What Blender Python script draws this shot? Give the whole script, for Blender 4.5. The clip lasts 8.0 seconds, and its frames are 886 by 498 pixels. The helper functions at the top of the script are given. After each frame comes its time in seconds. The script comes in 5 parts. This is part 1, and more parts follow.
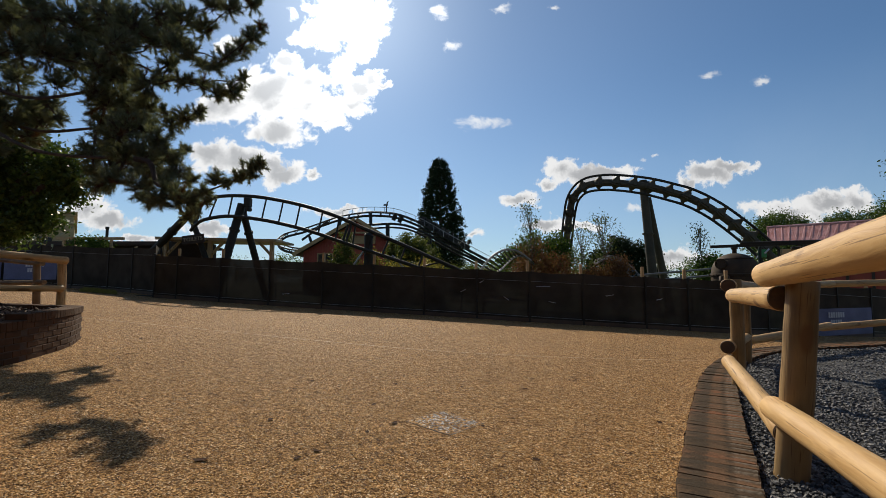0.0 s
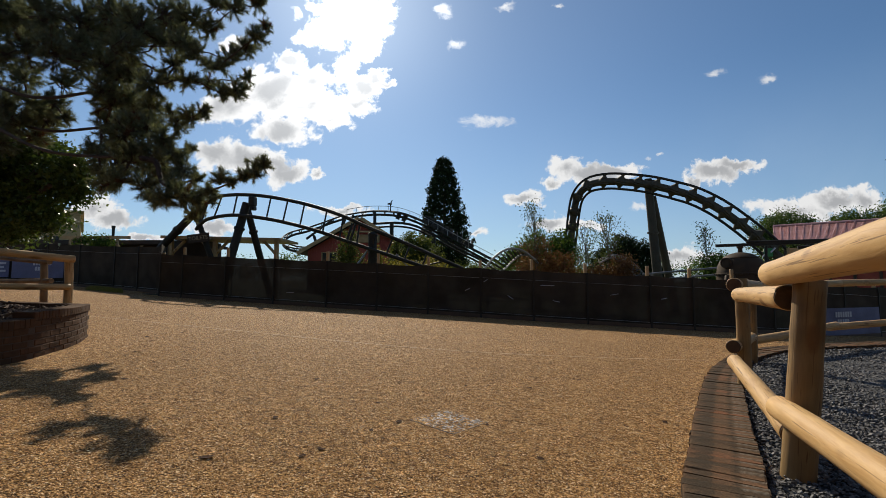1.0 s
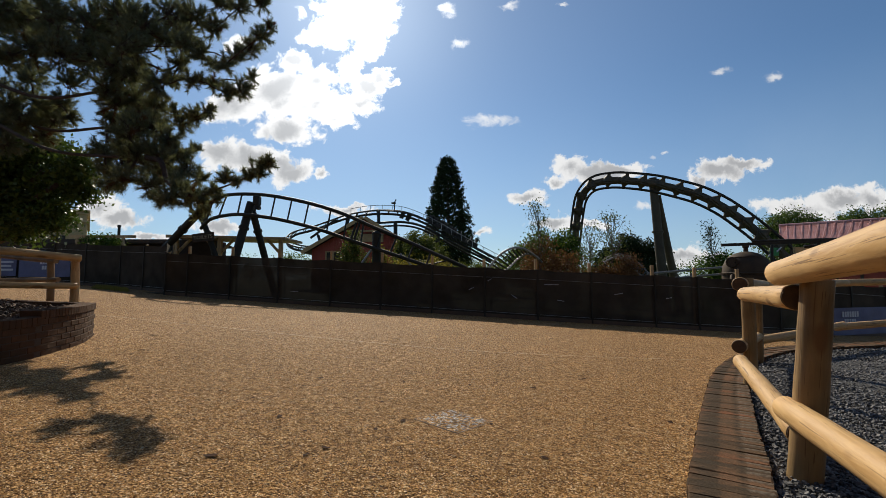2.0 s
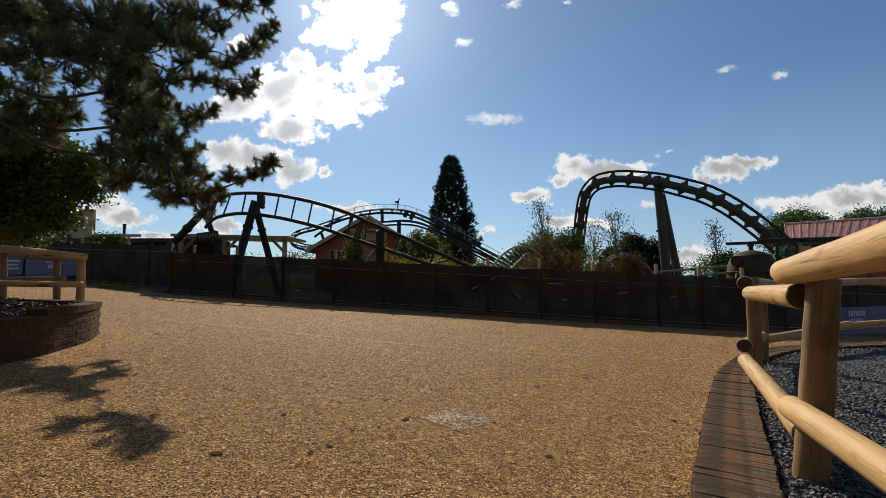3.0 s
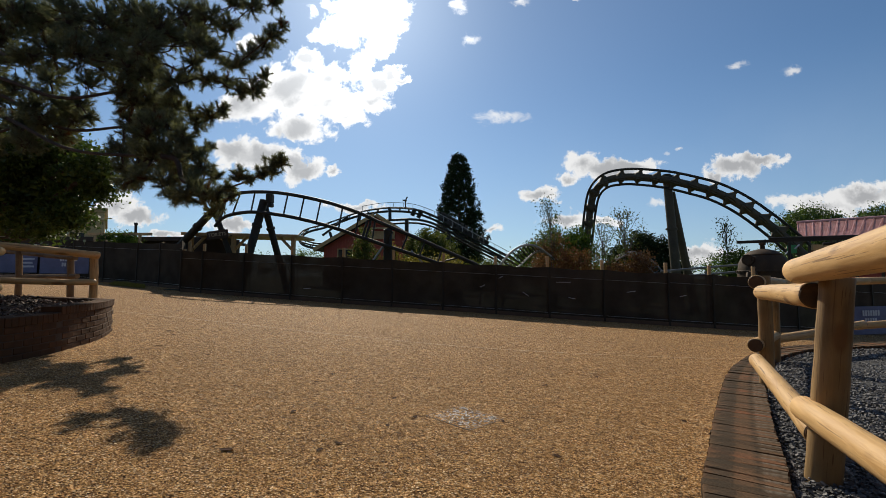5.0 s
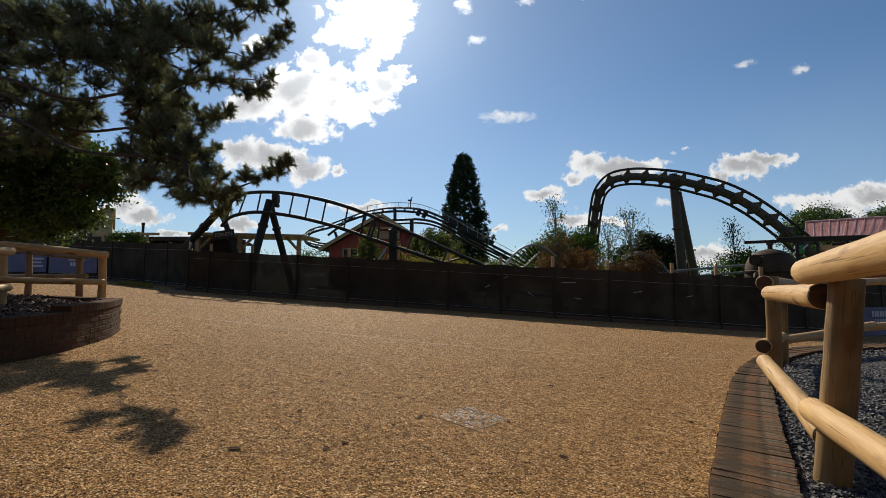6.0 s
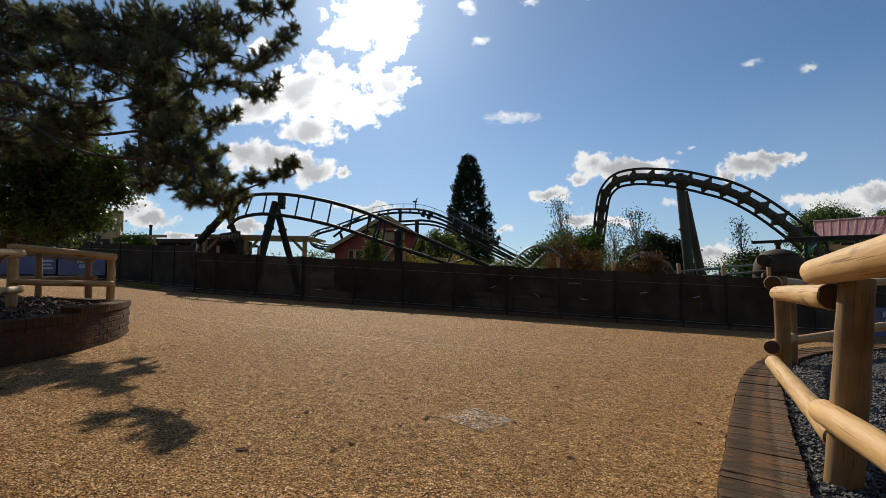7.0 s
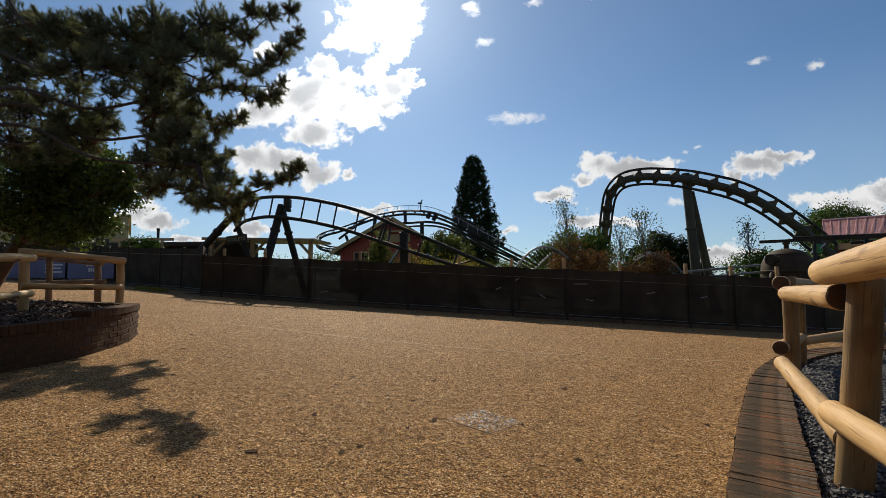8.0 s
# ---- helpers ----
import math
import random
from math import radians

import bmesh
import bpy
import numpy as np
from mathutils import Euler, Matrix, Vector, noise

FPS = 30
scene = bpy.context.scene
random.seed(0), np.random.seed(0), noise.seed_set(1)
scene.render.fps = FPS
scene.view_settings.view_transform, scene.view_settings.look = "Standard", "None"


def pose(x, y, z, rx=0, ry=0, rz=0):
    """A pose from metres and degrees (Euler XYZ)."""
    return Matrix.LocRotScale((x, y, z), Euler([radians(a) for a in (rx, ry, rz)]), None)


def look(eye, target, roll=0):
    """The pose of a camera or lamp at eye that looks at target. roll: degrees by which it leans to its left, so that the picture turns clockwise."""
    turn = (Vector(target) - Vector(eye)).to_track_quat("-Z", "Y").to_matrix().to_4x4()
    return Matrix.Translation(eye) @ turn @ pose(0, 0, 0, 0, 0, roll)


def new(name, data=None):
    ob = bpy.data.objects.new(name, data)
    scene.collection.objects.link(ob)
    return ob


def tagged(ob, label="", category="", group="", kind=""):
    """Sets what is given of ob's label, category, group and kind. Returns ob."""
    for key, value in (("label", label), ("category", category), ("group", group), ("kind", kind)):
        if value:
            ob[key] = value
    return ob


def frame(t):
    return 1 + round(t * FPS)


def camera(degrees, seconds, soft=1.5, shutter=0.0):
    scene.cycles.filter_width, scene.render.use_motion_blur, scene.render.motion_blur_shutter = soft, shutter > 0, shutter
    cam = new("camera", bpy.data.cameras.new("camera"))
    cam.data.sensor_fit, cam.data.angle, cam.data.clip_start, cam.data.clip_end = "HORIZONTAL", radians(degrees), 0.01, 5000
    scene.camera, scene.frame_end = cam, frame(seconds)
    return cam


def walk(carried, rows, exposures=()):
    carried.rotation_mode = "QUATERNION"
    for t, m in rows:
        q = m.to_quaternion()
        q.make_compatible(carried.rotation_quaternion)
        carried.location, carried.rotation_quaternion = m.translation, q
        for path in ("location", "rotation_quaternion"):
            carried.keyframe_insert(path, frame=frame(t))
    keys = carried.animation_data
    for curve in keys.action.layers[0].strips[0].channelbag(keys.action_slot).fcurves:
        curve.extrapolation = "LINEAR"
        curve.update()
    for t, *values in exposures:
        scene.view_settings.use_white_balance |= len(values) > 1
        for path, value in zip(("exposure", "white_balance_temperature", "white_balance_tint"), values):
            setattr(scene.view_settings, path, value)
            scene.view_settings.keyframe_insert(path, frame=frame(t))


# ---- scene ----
cam = camera(90.0, 8.0, soft=0.75)
walk(cam, [
    (0.0, pose(0.000, 0.000, 1.100, 94.30, 0.00, 0.00)),
    (0.5, pose(0.001, 0.000, 1.100, 94.21, -0.02, 0.24)),
    (1.0, pose(-0.002, 0.002, 1.099, 94.16, -0.06, 0.51)),
    (1.5, pose(-0.004, 0.006, 1.099, 94.11, -0.09, 0.76)),
    (3.0, pose(-0.006, 0.007, 1.098, 93.91, -0.13, 1.44)),
    (3.5, pose(-0.005, 0.007, 1.097, 93.82, -0.13, 1.66)),
    (4.0, pose(-0.005, 0.008, 1.096, 93.76, -0.13, 1.88)),
    (4.5, pose(-0.007, 0.007, 1.097, 93.72, -0.16, 2.13)),
    (6.0, pose(-0.018, 0.000, 1.101, 93.69, -0.29, 3.05)),
    (6.5, pose(-0.021, -0.001, 1.102, 93.73, -0.25, 3.37)),
    (7.0, pose(-0.023, -0.004, 1.102, 93.82, -0.14, 3.73)),
    (7.5, pose(-0.026, -0.011, 1.105, 93.91, -0.02, 4.11)),
    (8.0, pose(-0.030, -0.018, 1.108, 94.00, 0.17, 4.42)),
], exposures=[(0.0, 0.0), (8.0, 0.0)])

# ---- light ----
SUN_EL, SUN_AZ = radians(34.3), radians(-13.6)      # azimuth from +y towards +x
sun_dir = Vector((math.sin(SUN_AZ) * math.cos(SUN_EL), math.cos(SUN_AZ) * math.cos(SUN_EL), math.sin(SUN_EL)))
sun_data = bpy.data.lights.new("sun", "SUN")
sun_data.energy, sun_data.angle, sun_data.color = 4.65, radians(0.6), (1.0, 0.89, 0.72)
sun = new("sun", sun_data)
sun.matrix_world = look(sun_dir * 60, (0, 0, 0))

world = bpy.data.worlds.new("world")
scene.world = world
world.use_nodes = True
wt = world.node_tree
wt.nodes.clear()


def wn(kind):
    return wt.nodes.new(kind)


def eased(lo, hi, value):
    n = wn("ShaderNodeMapRange")
    n.interpolation_type = "SMOOTHSTEP"
    n.inputs["From Min"].default_value, n.inputs["From Max"].default_value = lo, hi
    wt.links.new(value, n.inputs["Value"])
    return n.outputs[0]


def wmath(op, a, b=None, c=None, clamp=False):
    n = wn("ShaderNodeMath")
    n.operation, n.use_clamp = op, clamp
    for i, v in enumerate((a, b, c)):
        if v is None:
            continue
        if isinstance(v, (int, float)):
            n.inputs[i].default_value = v
        else:
            wt.links.new(v, n.inputs[i])
    return n.outputs[0]


def wvec(op, a, b=None):
    n = wn("ShaderNodeVectorMath")
    n.operation = op
    for i, v in enumerate((a, b)):
        if v is None:
            continue
        if isinstance(v, tuple):
            n.inputs[i].default_value = v
        else:
            wt.links.new(v, n.inputs[i])
    return n.outputs["Value"] if op in ("LENGTH", "DOT_PRODUCT", "DISTANCE") else n.outputs["Vector"]


def wmix(fac, a, b):
    n = wn("ShaderNodeMix")
    n.data_type = "RGBA"
    for i, v in ((0, fac), (6, a), (7, b)):
        if isinstance(v, tuple):
            n.inputs[i].default_value = v
        elif isinstance(v, (int, float)):
            n.inputs[i].default_value = v
        else:
            wt.links.new(v, n.inputs[i])
    return n.outputs[2]


sky = wn("ShaderNodeTexSky")
sky.sky_type, sky.sun_disc, sky.sun_elevation, sky.sun_rotation = "NISHITA", False, SUN_EL, SUN_AZ
sky.altitude, sky.air_density, sky.dust_density, sky.ozone_density = 100.0, 1.0, 0.15, 3.5
direction = wn("ShaderNodeTexCoord").outputs["Generated"]
sep = wn("ShaderNodeSeparateXYZ")
wt.links.new(direction, sep.inputs[0])
front = wmath("MAXIMUM", sep.outputs["Y"], 0.05)
flat = wn("ShaderNodeCombineXYZ")
wt.links.new(wmath("DIVIDE", sep.outputs["X"], front), flat.inputs[0])
wt.links.new(wmath("DIVIDE", sep.outputs["Z"], front), flat.inputs[1])
flat = flat.outputs[0]
# cumulus banks: centre east and height of each puff (as slopes), half width, half height
PUFFS_SUNWARD = ((-0.222, 0.602, 0.083, 0.058), (-0.289, 0.586, 0.056, 0.041), (-0.195, 0.553, 0.043, 0.036), (-0.243, 0.651, 0.067, 0.042), (-0.166, 0.629, 0.040, 0.050), (-0.237, 0.503, 0.027, 0.027), (-0.200, 0.451, 0.053, 0.030), (-0.162, 0.475, 0.026, 0.019), (-0.141, 0.456, 0.024, 0.011))
PUFFS_MAIN = ((-0.368, 0.510, 0.046, 0.025), (-0.311, 0.463, 0.061, 0.044), (-0.406, 0.440, 0.102, 0.060), (-0.499, 0.403, 0.078, 0.043), (-0.309, 0.404, 0.088, 0.049), (-0.377, 0.348, 0.069, 0.038), (-0.269, 0.374, 0.045, 0.021), (-0.219, 0.411, 0.053, 0.030), (-0.511, 0.562, 0.030, 0.018))
PUFFS_LOWER = ((-0.529, 0.295, 0.061, 0.032), (-0.466, 0.284, 0.059, 0.032), (-0.364, 0.249, 0.045, 0.027), (-0.296, 0.247, 0.020, 0.011), (-0.402, 0.268, 0.048, 0.024), (-0.812, 0.167, 0.051, 0.032), (-0.763, 0.140, 0.059, 0.021), (-0.242, 0.161, 0.060, 0.012), (-0.532, 0.120, 0.050, 0.016), (-0.688, 0.099, 0.040, 0.008))
PUFFS_EAST = ((0.271, 0.259, 0.036, 0.029), (0.324, 0.243, 0.074, 0.021), (0.390, 0.255, 0.056, 0.016), (0.240, 0.228, 0.028, 0.016), (0.177, 0.186, 0.041, 0.016), (0.614, 0.247, 0.060, 0.022), (0.664, 0.266, 0.050, 0.014), (0.555, 0.231, 0.023, 0.013), (0.795, 0.162, 0.103, 0.023), (0.876, 0.179, 0.078, 0.023), (0.943, 0.184, 0.049, 0.028), (0.526, 0.053, 0.074, 0.020), (0.233, 0.135, 0.058, 0.015), (0.324, 0.127, 0.035, 0.013), (0.071, 0.114, 0.026, 0.009))
PUFFS_WISP = ((0.104, 0.366, 0.088, 0.019), (-0.357, 0.632, 0.014, 0.019), (-0.009, 0.632, 0.024, 0.019), (0.020, 0.554, 0.029, 0.019), (0.143, 0.647, 0.029, 0.012), (0.623, 0.486, 0.028, 0.015), (0.734, 0.471, 0.025, 0.016), (0.469, 0.278, 0.011, 0.009), (0.490, 0.295, 0.008, 0.009), (0.270, 0.646, 0.021, 0.008), (0.436, 0.164, 0.038, 0.013))


def noise_field(scale, detail, rough, distort, where):
    n = wn("ShaderNodeTexNoise")
    n.noise_dimensions = "2D"
    for key, value in (("Scale", scale), ("Detail", detail), ("Roughness", rough), ("Distortion", distort)):
        n.inputs[key].default_value = value
    wt.links.new(where, n.inputs["Vector"])
    return n


def puffs(rows, blend):
    """How deep a direction lies inside the nearest puffs: 1 at a heart, 0 at a rim."""
    total = None
    for cx, cy, rx, ry in rows:
        e = wmath("SUBTRACT", 1.0, wvec("LENGTH", wvec("MULTIPLY", wvec("SUBTRACT", ruffled, (cx, cy, 0)), (1 / rx, 1 / ry, 0))))
        total = e if total is None else wmath("SMOOTH_MAX", total, e, blend)
    return total


warp = noise_field(16.0, 5.0, 0.6, 0.0, flat)
shifted = wvec("SCALE", wvec("SUBTRACT", warp.outputs["Color"], (0.5, 0.5, 0.5)))
shifted.node.inputs["Scale"].default_value = 0.055
ruffled = wvec("ADD", flat, shifted)
fbm = noise_field(26.0, 10.0, 0.62, 0.2, flat)
bank = puffs(PUFFS_SUNWARD + PUFFS_MAIN + PUFFS_LOWER + PUFFS_EAST, 0.35)
dens = wmath("ADD", wmath("MULTIPLY", bank, 1.15), wmath("MULTIPLY", wmath("SUBTRACT", fbm.outputs["Fac"], 0.44), 2.4))
cover = eased(-0.12, 0.42, dens)
shade = noise_field(7.5, 7.0, 0.6, 0.3, wvec("ADD", flat, (0.35, -0.2, 0)))
thick = eased(0.18, 1.0, wmath("ADD", bank, wmath("MULTIPLY", wmath("SUBTRACT", shade.outputs["Fac"], 0.47), 1.9)))
# thin wisps
wisp = puffs(PUFFS_WISP, 0.1)
streak = noise_field(14.0, 8.0, 0.6, 0.4, wvec("MULTIPLY", flat, (0.8, 1.7, 0)))
thin = eased(0.05, 1.1, wmath("ADD", wisp, wmath("MULTIPLY", wmath("SUBTRACT", streak.outputs["Fac"], 0.45), 2.6)))
thin = wmath("MULTIPLY", thin, eased(-0.15, 0.4, wisp))
cover = wmath("MAXIMUM", cover, wmath("MULTIPLY", thin, 0.8))
# clouds behind and overhead, past the banks
high = wn("ShaderNodeTexNoise")
high.inputs["Scale"].default_value, high.inputs["Detail"].default_value = 2.6, 7.0
wt.links.new(direction, high.inputs["Vector"])
back = eased(0.56, 0.76, high.outputs["Fac"])
ahead = eased(0.15, 0.35, sep.outputs["Y"])
amount = wn("ShaderNodeMix")
amount.data_type = "FLOAT"
wt.links.new(ahead, amount.inputs[0])
wt.links.new(back, amount.inputs[2])
wt.links.new(cover, amount.inputs[3])
near_sun = wmath("MAXIMUM", wvec("DOT_PRODUCT", direction, tuple(sun_dir)), 0.0)
gleam = wmath("POWER", near_sun, 40.0)
white = wmix(thick, (10.6, 10.6, 10.6, 1), (5.3, 5.4, 5.6, 1))
lit = wvec("SCALE", white)
wt.links.new(wmath("ADD", 0.92, wmath("MULTIPLY", gleam, 1.3)), lit.node.inputs["Scale"])
blue = wvec("MULTIPLY", sky.outputs[0], (0.745, 0.905, 0.985))
veil = noise_field(3.2, 5.0, 0.55, 0.3, flat)
haze = wmath("MULTIPLY", eased(0.42, -0.02, sep.outputs["Z"]), wmath("ADD", 0.22, wmath("MULTIPLY", veil.outputs["Fac"], 0.5)))
blue = wmix(haze, blue, (4.7, 6.1, 8.2, 1))
clouded = wmix(amount.outputs[0], blue, lit)
aureole = wvec("SCALE", (0.93, 1.0, 1.03))
wt.links.new(wmath("ADD", wmath("MULTIPLY", wmath("POWER", near_sun, 60.0), 3.4), wmath("MULTIPLY", wmath("POWER", near_sun, 5.5), 1.35)), aureole.node.inputs["Scale"])
bg = wn("ShaderNodeBackground")
bg.inputs["Strength"].default_value = 0.082
wt.links.new(wvec("ADD", clouded, aureole), bg.inputs["Color"])
wt.links.new(bg.outputs[0], wn("ShaderNodeOutputWorld").inputs["Surface"])


# ---- materials ----
class Mat:
    """A Principled material with a few short ways to add procedural wear."""

    def __init__(self, name, color, rough=0.7, metal=0.0, spec=0.5):
        self.m = bpy.data.materials.new(name)
        self.m.use_nodes = True
        self.t = self.m.node_tree
        self.p = self.t.nodes["Principled BSDF"]
        self.p.inputs["Base Color"].default_value = (*color, 1)
        self.p.inputs["Roughness"].default_value, self.p.inputs["Metallic"].default_value = rough, metal
        self.p.inputs["Specular IOR Level"].default_value = spec
        self.last = None
        self.height = None
        tc = self.t.nodes.new("ShaderNodeTexCoord")
        self.obj = tc.outputs["Object"]

    def link(self, a, b):
        self.t.links.new(a, b)

    def stretched(self, scale):
        n = self.t.nodes.new("ShaderNodeMapping")
        n.inputs["Scale"].default_value = scale
        self.link(self.obj, n.inputs["Vector"])
        return n.outputs[0]

    def noise(self, scale, detail=4.0, rough=0.55, stretch=None, distort=0.0):
        n = self.t.nodes.new("ShaderNodeTexNoise")
        n.inputs["Scale"].default_value, n.inputs["Detail"].default_value = scale, detail
        n.inputs["Roughness"].default_value, n.inputs["Distortion"].default_value = rough, distort
        self.link(self.stretched(stretch) if stretch else self.obj, n.inputs["Vector"])
        return n.outputs["Fac"]

    def cells(self, scale, out="Color", stretch=None, feature="F1"):
        n = self.t.nodes.new("ShaderNodeTexVoronoi")
        n.feature = feature
        n.inputs["Scale"].default_value = scale
        self.link(self.stretched(stretch) if stretch else self.obj, n.inputs["Vector"])
        return n.outputs[out]

    def ramp(self, fac, stops):
        n = self.t.nodes.new("ShaderNodeValToRGB")
        e = n.color_ramp.elements
        while len(e) < len(stops):
            e.new(0.5)
        for el, (pos, col) in zip(e, stops):
            el.position, el.color = pos, (*col, 1) if len(col) == 3 else col
        self.link(fac, n.inputs[0])
        return n.outputs[0]

    def mix(self, fac, a, b, blend="MIX"):
        n = self.t.nodes.new("ShaderNodeMix")
        n.data_type, n.blend_type = "RGBA", blend
        for i, v in ((0, fac), (6, a), (7, b)):
            if isinstance(v, tuple):
                n.inputs[i].default_value = (*v, 1)
            elif isinstance(v, (int, float)):
                n.inputs[i].default_value = v
            else:
                self.link(v, n.inputs[i])
        return n.outputs[2]

    def random(self):
        return self.t.nodes.new("ShaderNodeObjectInfo").outputs["Random"]

    def island(self):
        return self.t.nodes.new("ShaderNodeNewGeometry").outputs["Random Per Island"]

    def color(self, out):
        self.link(out, self.p.inputs["Base Color"])
        self.last = out
        return self

    def rough(self, out, lo, hi):
        n = self.t.nodes.new("ShaderNodeMapRange")
        n.inputs["To Min"].default_value, n.inputs["To Max"].default_value = lo, hi
        self.link(out, n.inputs["Value"])
        self.link(n.outputs[0], self.p.inputs["Roughness"])
        return self

    def bump(self, out, strength, distance):
        n = self.t.nodes.new("ShaderNodeBump")
        n.inputs["Strength"].default_value, n.inputs["Distance"].default_value = strength, distance
        self.link(out, n.inputs["Height"])
        if self.height:
            self.link(self.height, n.inputs["Normal"])
        self.height = n.outputs[0]
        self.link(self.height, self.p.inputs["Normal"])
        return self


def mottled(name, a, b, scale, rough=0.7, metal=0.0, spec=0.5, fine=None, bump=0.0, dist=0.01, vary=0.0):
    """Two tones mixed by coarse noise, with fine grain over it."""
    k = Mat(name, a, rough, metal, spec)
    c = k.mix(k.ramp(k.noise(scale, 5), ((0.35, (0, 0, 0)), (0.65, (1, 1, 1)))), a, b)
    g = k.noise(fine or scale * 12, 3)
    c = k.mix(0.5, c, k.ramp(g, ((0.25, (0.45, 0.45, 0.45)), (0.75, (1.0, 1.0, 1.0)))), "MULTIPLY")
    if vary:
        c = k.mix(vary, c, k.ramp(k.random(), ((0.0, (0.5, 0.5, 0.5)), (1.0, (1.0, 1.0, 1.0)))), "MULTIPLY")
    k.color(c).rough(g, max(rough - 0.12, 0.05), min(rough + 0.12, 1.0))
    if bump:
        k.bump(g, bump, dist)
    return k.m


def resin_gravel():
    k = Mat("resin_bound_gravel", (0.4, 0.26, 0.13), 0.87, 0.0, 0.13)
    grain = k.cells(105.0)
    bw = k.t.nodes.new("ShaderNodeSeparateColor")
    k.link(grain, bw.inputs[0])
    c = k.ramp(bw.outputs[0], ((0.0, (0.05, 0.024, 0.008)), (0.3, (0.29, 0.142, 0.043)), (0.55, (0.58, 0.30, 0.095)), (0.8, (0.96, 0.575, 0.225)), (1.0, (1.0, 0.80, 0.50))))
    c = k.mix(k.ramp(k.noise(0.45, 6), ((0.3, (0, 0, 0)), (0.75, (0.55, 0.55, 0.55)))), c, (0.36, 0.21, 0.085))
    c = k.mix(0.35, c, k.ramp(k.noise(5.0, 5), ((0.3, (0.45, 0.45, 0.45)), (0.7, (1, 1, 1)))), "MULTIPLY")
    c = k.mix(0.8, c, k.ramp(k.noise(17.0, 5, 0.65), ((0.38, (0.42, 0.37, 0.33)), (0.56, (1.05, 1.05, 1.05)))), "MULTIPLY")
    c = k.mix(0.75, c, k.ramp(k.noise(48.0, 3), ((0.36, (0.42, 0.37, 0.32)), (0.60, (1.15, 1.13, 1.10)))), "MULTIPLY")
    k.color(c).rough(bw.outputs[1], 0.7, 0.95)
    k.bump(k.cells(105.0, "Distance"), 1.0, 0.010)
    k.bump(k.noise(30.0, 4, 0.6), 0.6, 0.022)
    k.bump(k.noise(10.0, 5, 0.65), 0.9, 0.05)
    k.bump(k.noise(2.2, 4), 0.3, 0.02)
    return k.m


def timber(name, axis, a=(0.62, 0.395, 0.165), b=(0.47, 0.27, 0.095)):
    """Peeled, treated softwood: grain along one local axis, knots and checks."""
    k = Mat(name, a, 0.6, 0.0, 0.35)
    st = [9.0, 9.0, 9.0]
    st[axis] = 0.9
    g = k.noise(3.0, 6, 0.6, tuple(st), 0.6)
    c = k.mix(k.ramp(g, ((0.36, (0, 0, 0)), (0.62, (1, 1, 1)))), b, a)
    c = k.mix(k.ramp(k.noise(1.3, 3), ((0.35, (0, 0, 0)), (0.7, (0.5, 0.5, 0.5)))), c, (0.66, 0.43, 0.19))
    st2 = [46.0, 46.0, 46.0]
    st2[axis] = 0.7
    crack = k.noise(2.0, 3, 0.5, tuple(st2))
    c = k.mix(k.ramp(crack, ((0.625, (0, 0, 0)), (0.65, (0.7, 0.7, 0.7)))), c, (0.12, 0.06, 0.02))
    st3 = [5.0, 5.0, 5.0]
    st3[axis] = 2.2
    knot = k.cells(1.0, "Distance", tuple(st3))
    c = k.mix(k.ramp(knot, ((0.14, (0.85, 0.85, 0.85)), (0.24, (0, 0, 0)))), c, (0.2, 0.10, 0.035))
    c = k.mix(0.25, c, k.ramp(k.random(), ((0, (0.7, 0.7, 0.7)), (1, (1, 1, 1)))), "MULTIPLY")
    k.color(c).rough(g, 0.45, 0.75).bump(g, 0.5, 0.006).bump(crack, -0.5, 0.006)
    return k.m


def brick_mat():
    k = Mat("weathered_brick", (0.2, 0.1, 0.06), 0.9, 0.0, 0.1)
    c = k.ramp(k.random(), ((0.0, (0.10, 0.064, 0.037)), (0.35, (0.18, 0.106, 0.058)), (0.7, (0.24, 0.125, 0.066)), (1.0, (0.31, 0.128, 0.062))))
    c = k.mix(k.ramp(k.noise(9, 6), ((0.40, (0, 0, 0)), (0.60, (0.85, 0.85, 0.85)))), c, (0.060, 0.046, 0.030))
    c = k.mix(k.ramp(k.noise(3.3, 6), ((0.60, (0, 0, 0)), (0.68, (0.7, 0.7, 0.7)))), c, (0.34, 0.29, 0.23))
    g = k.noise(90, 4)
    c = k.mix(0.6, c, k.ramp(g, ((0.3, (0.25, 0.25, 0.25)), (0.7, (1, 1, 1)))), "MULTIPLY")
    k.color(c).bump(g, 0.8, 0.005).bump(k.noise(14, 4), 0.5, 0.01)
    return k.m


def foliage(name, dark, light, rough=0.55, trans=0.35, spec=0.1):
    """Leaf with light through it: a diffuse and a translucent half."""
    k = Mat(name, dark, rough, 0.0, spec)
    c = k.mix(k.island(), dark, light)
    k.color(c)
    tr = k.t.nodes.new("ShaderNodeBsdfTranslucent")
    k.link(k.mix(1.0, c, (1.0, 1.0, 0.55), "MULTIPLY"), tr.inputs["Color"])
    mx = k.t.nodes.new("ShaderNodeMixShader")
    mx.inputs[0].default_value = trans
    k.link(k.p.outputs[0], mx.inputs[1])
    k.link(tr.outputs[0], mx.inputs[2])
    k.link(mx.outputs[0], k.t.nodes["Material Output"].inputs["Surface"])
    return k.m


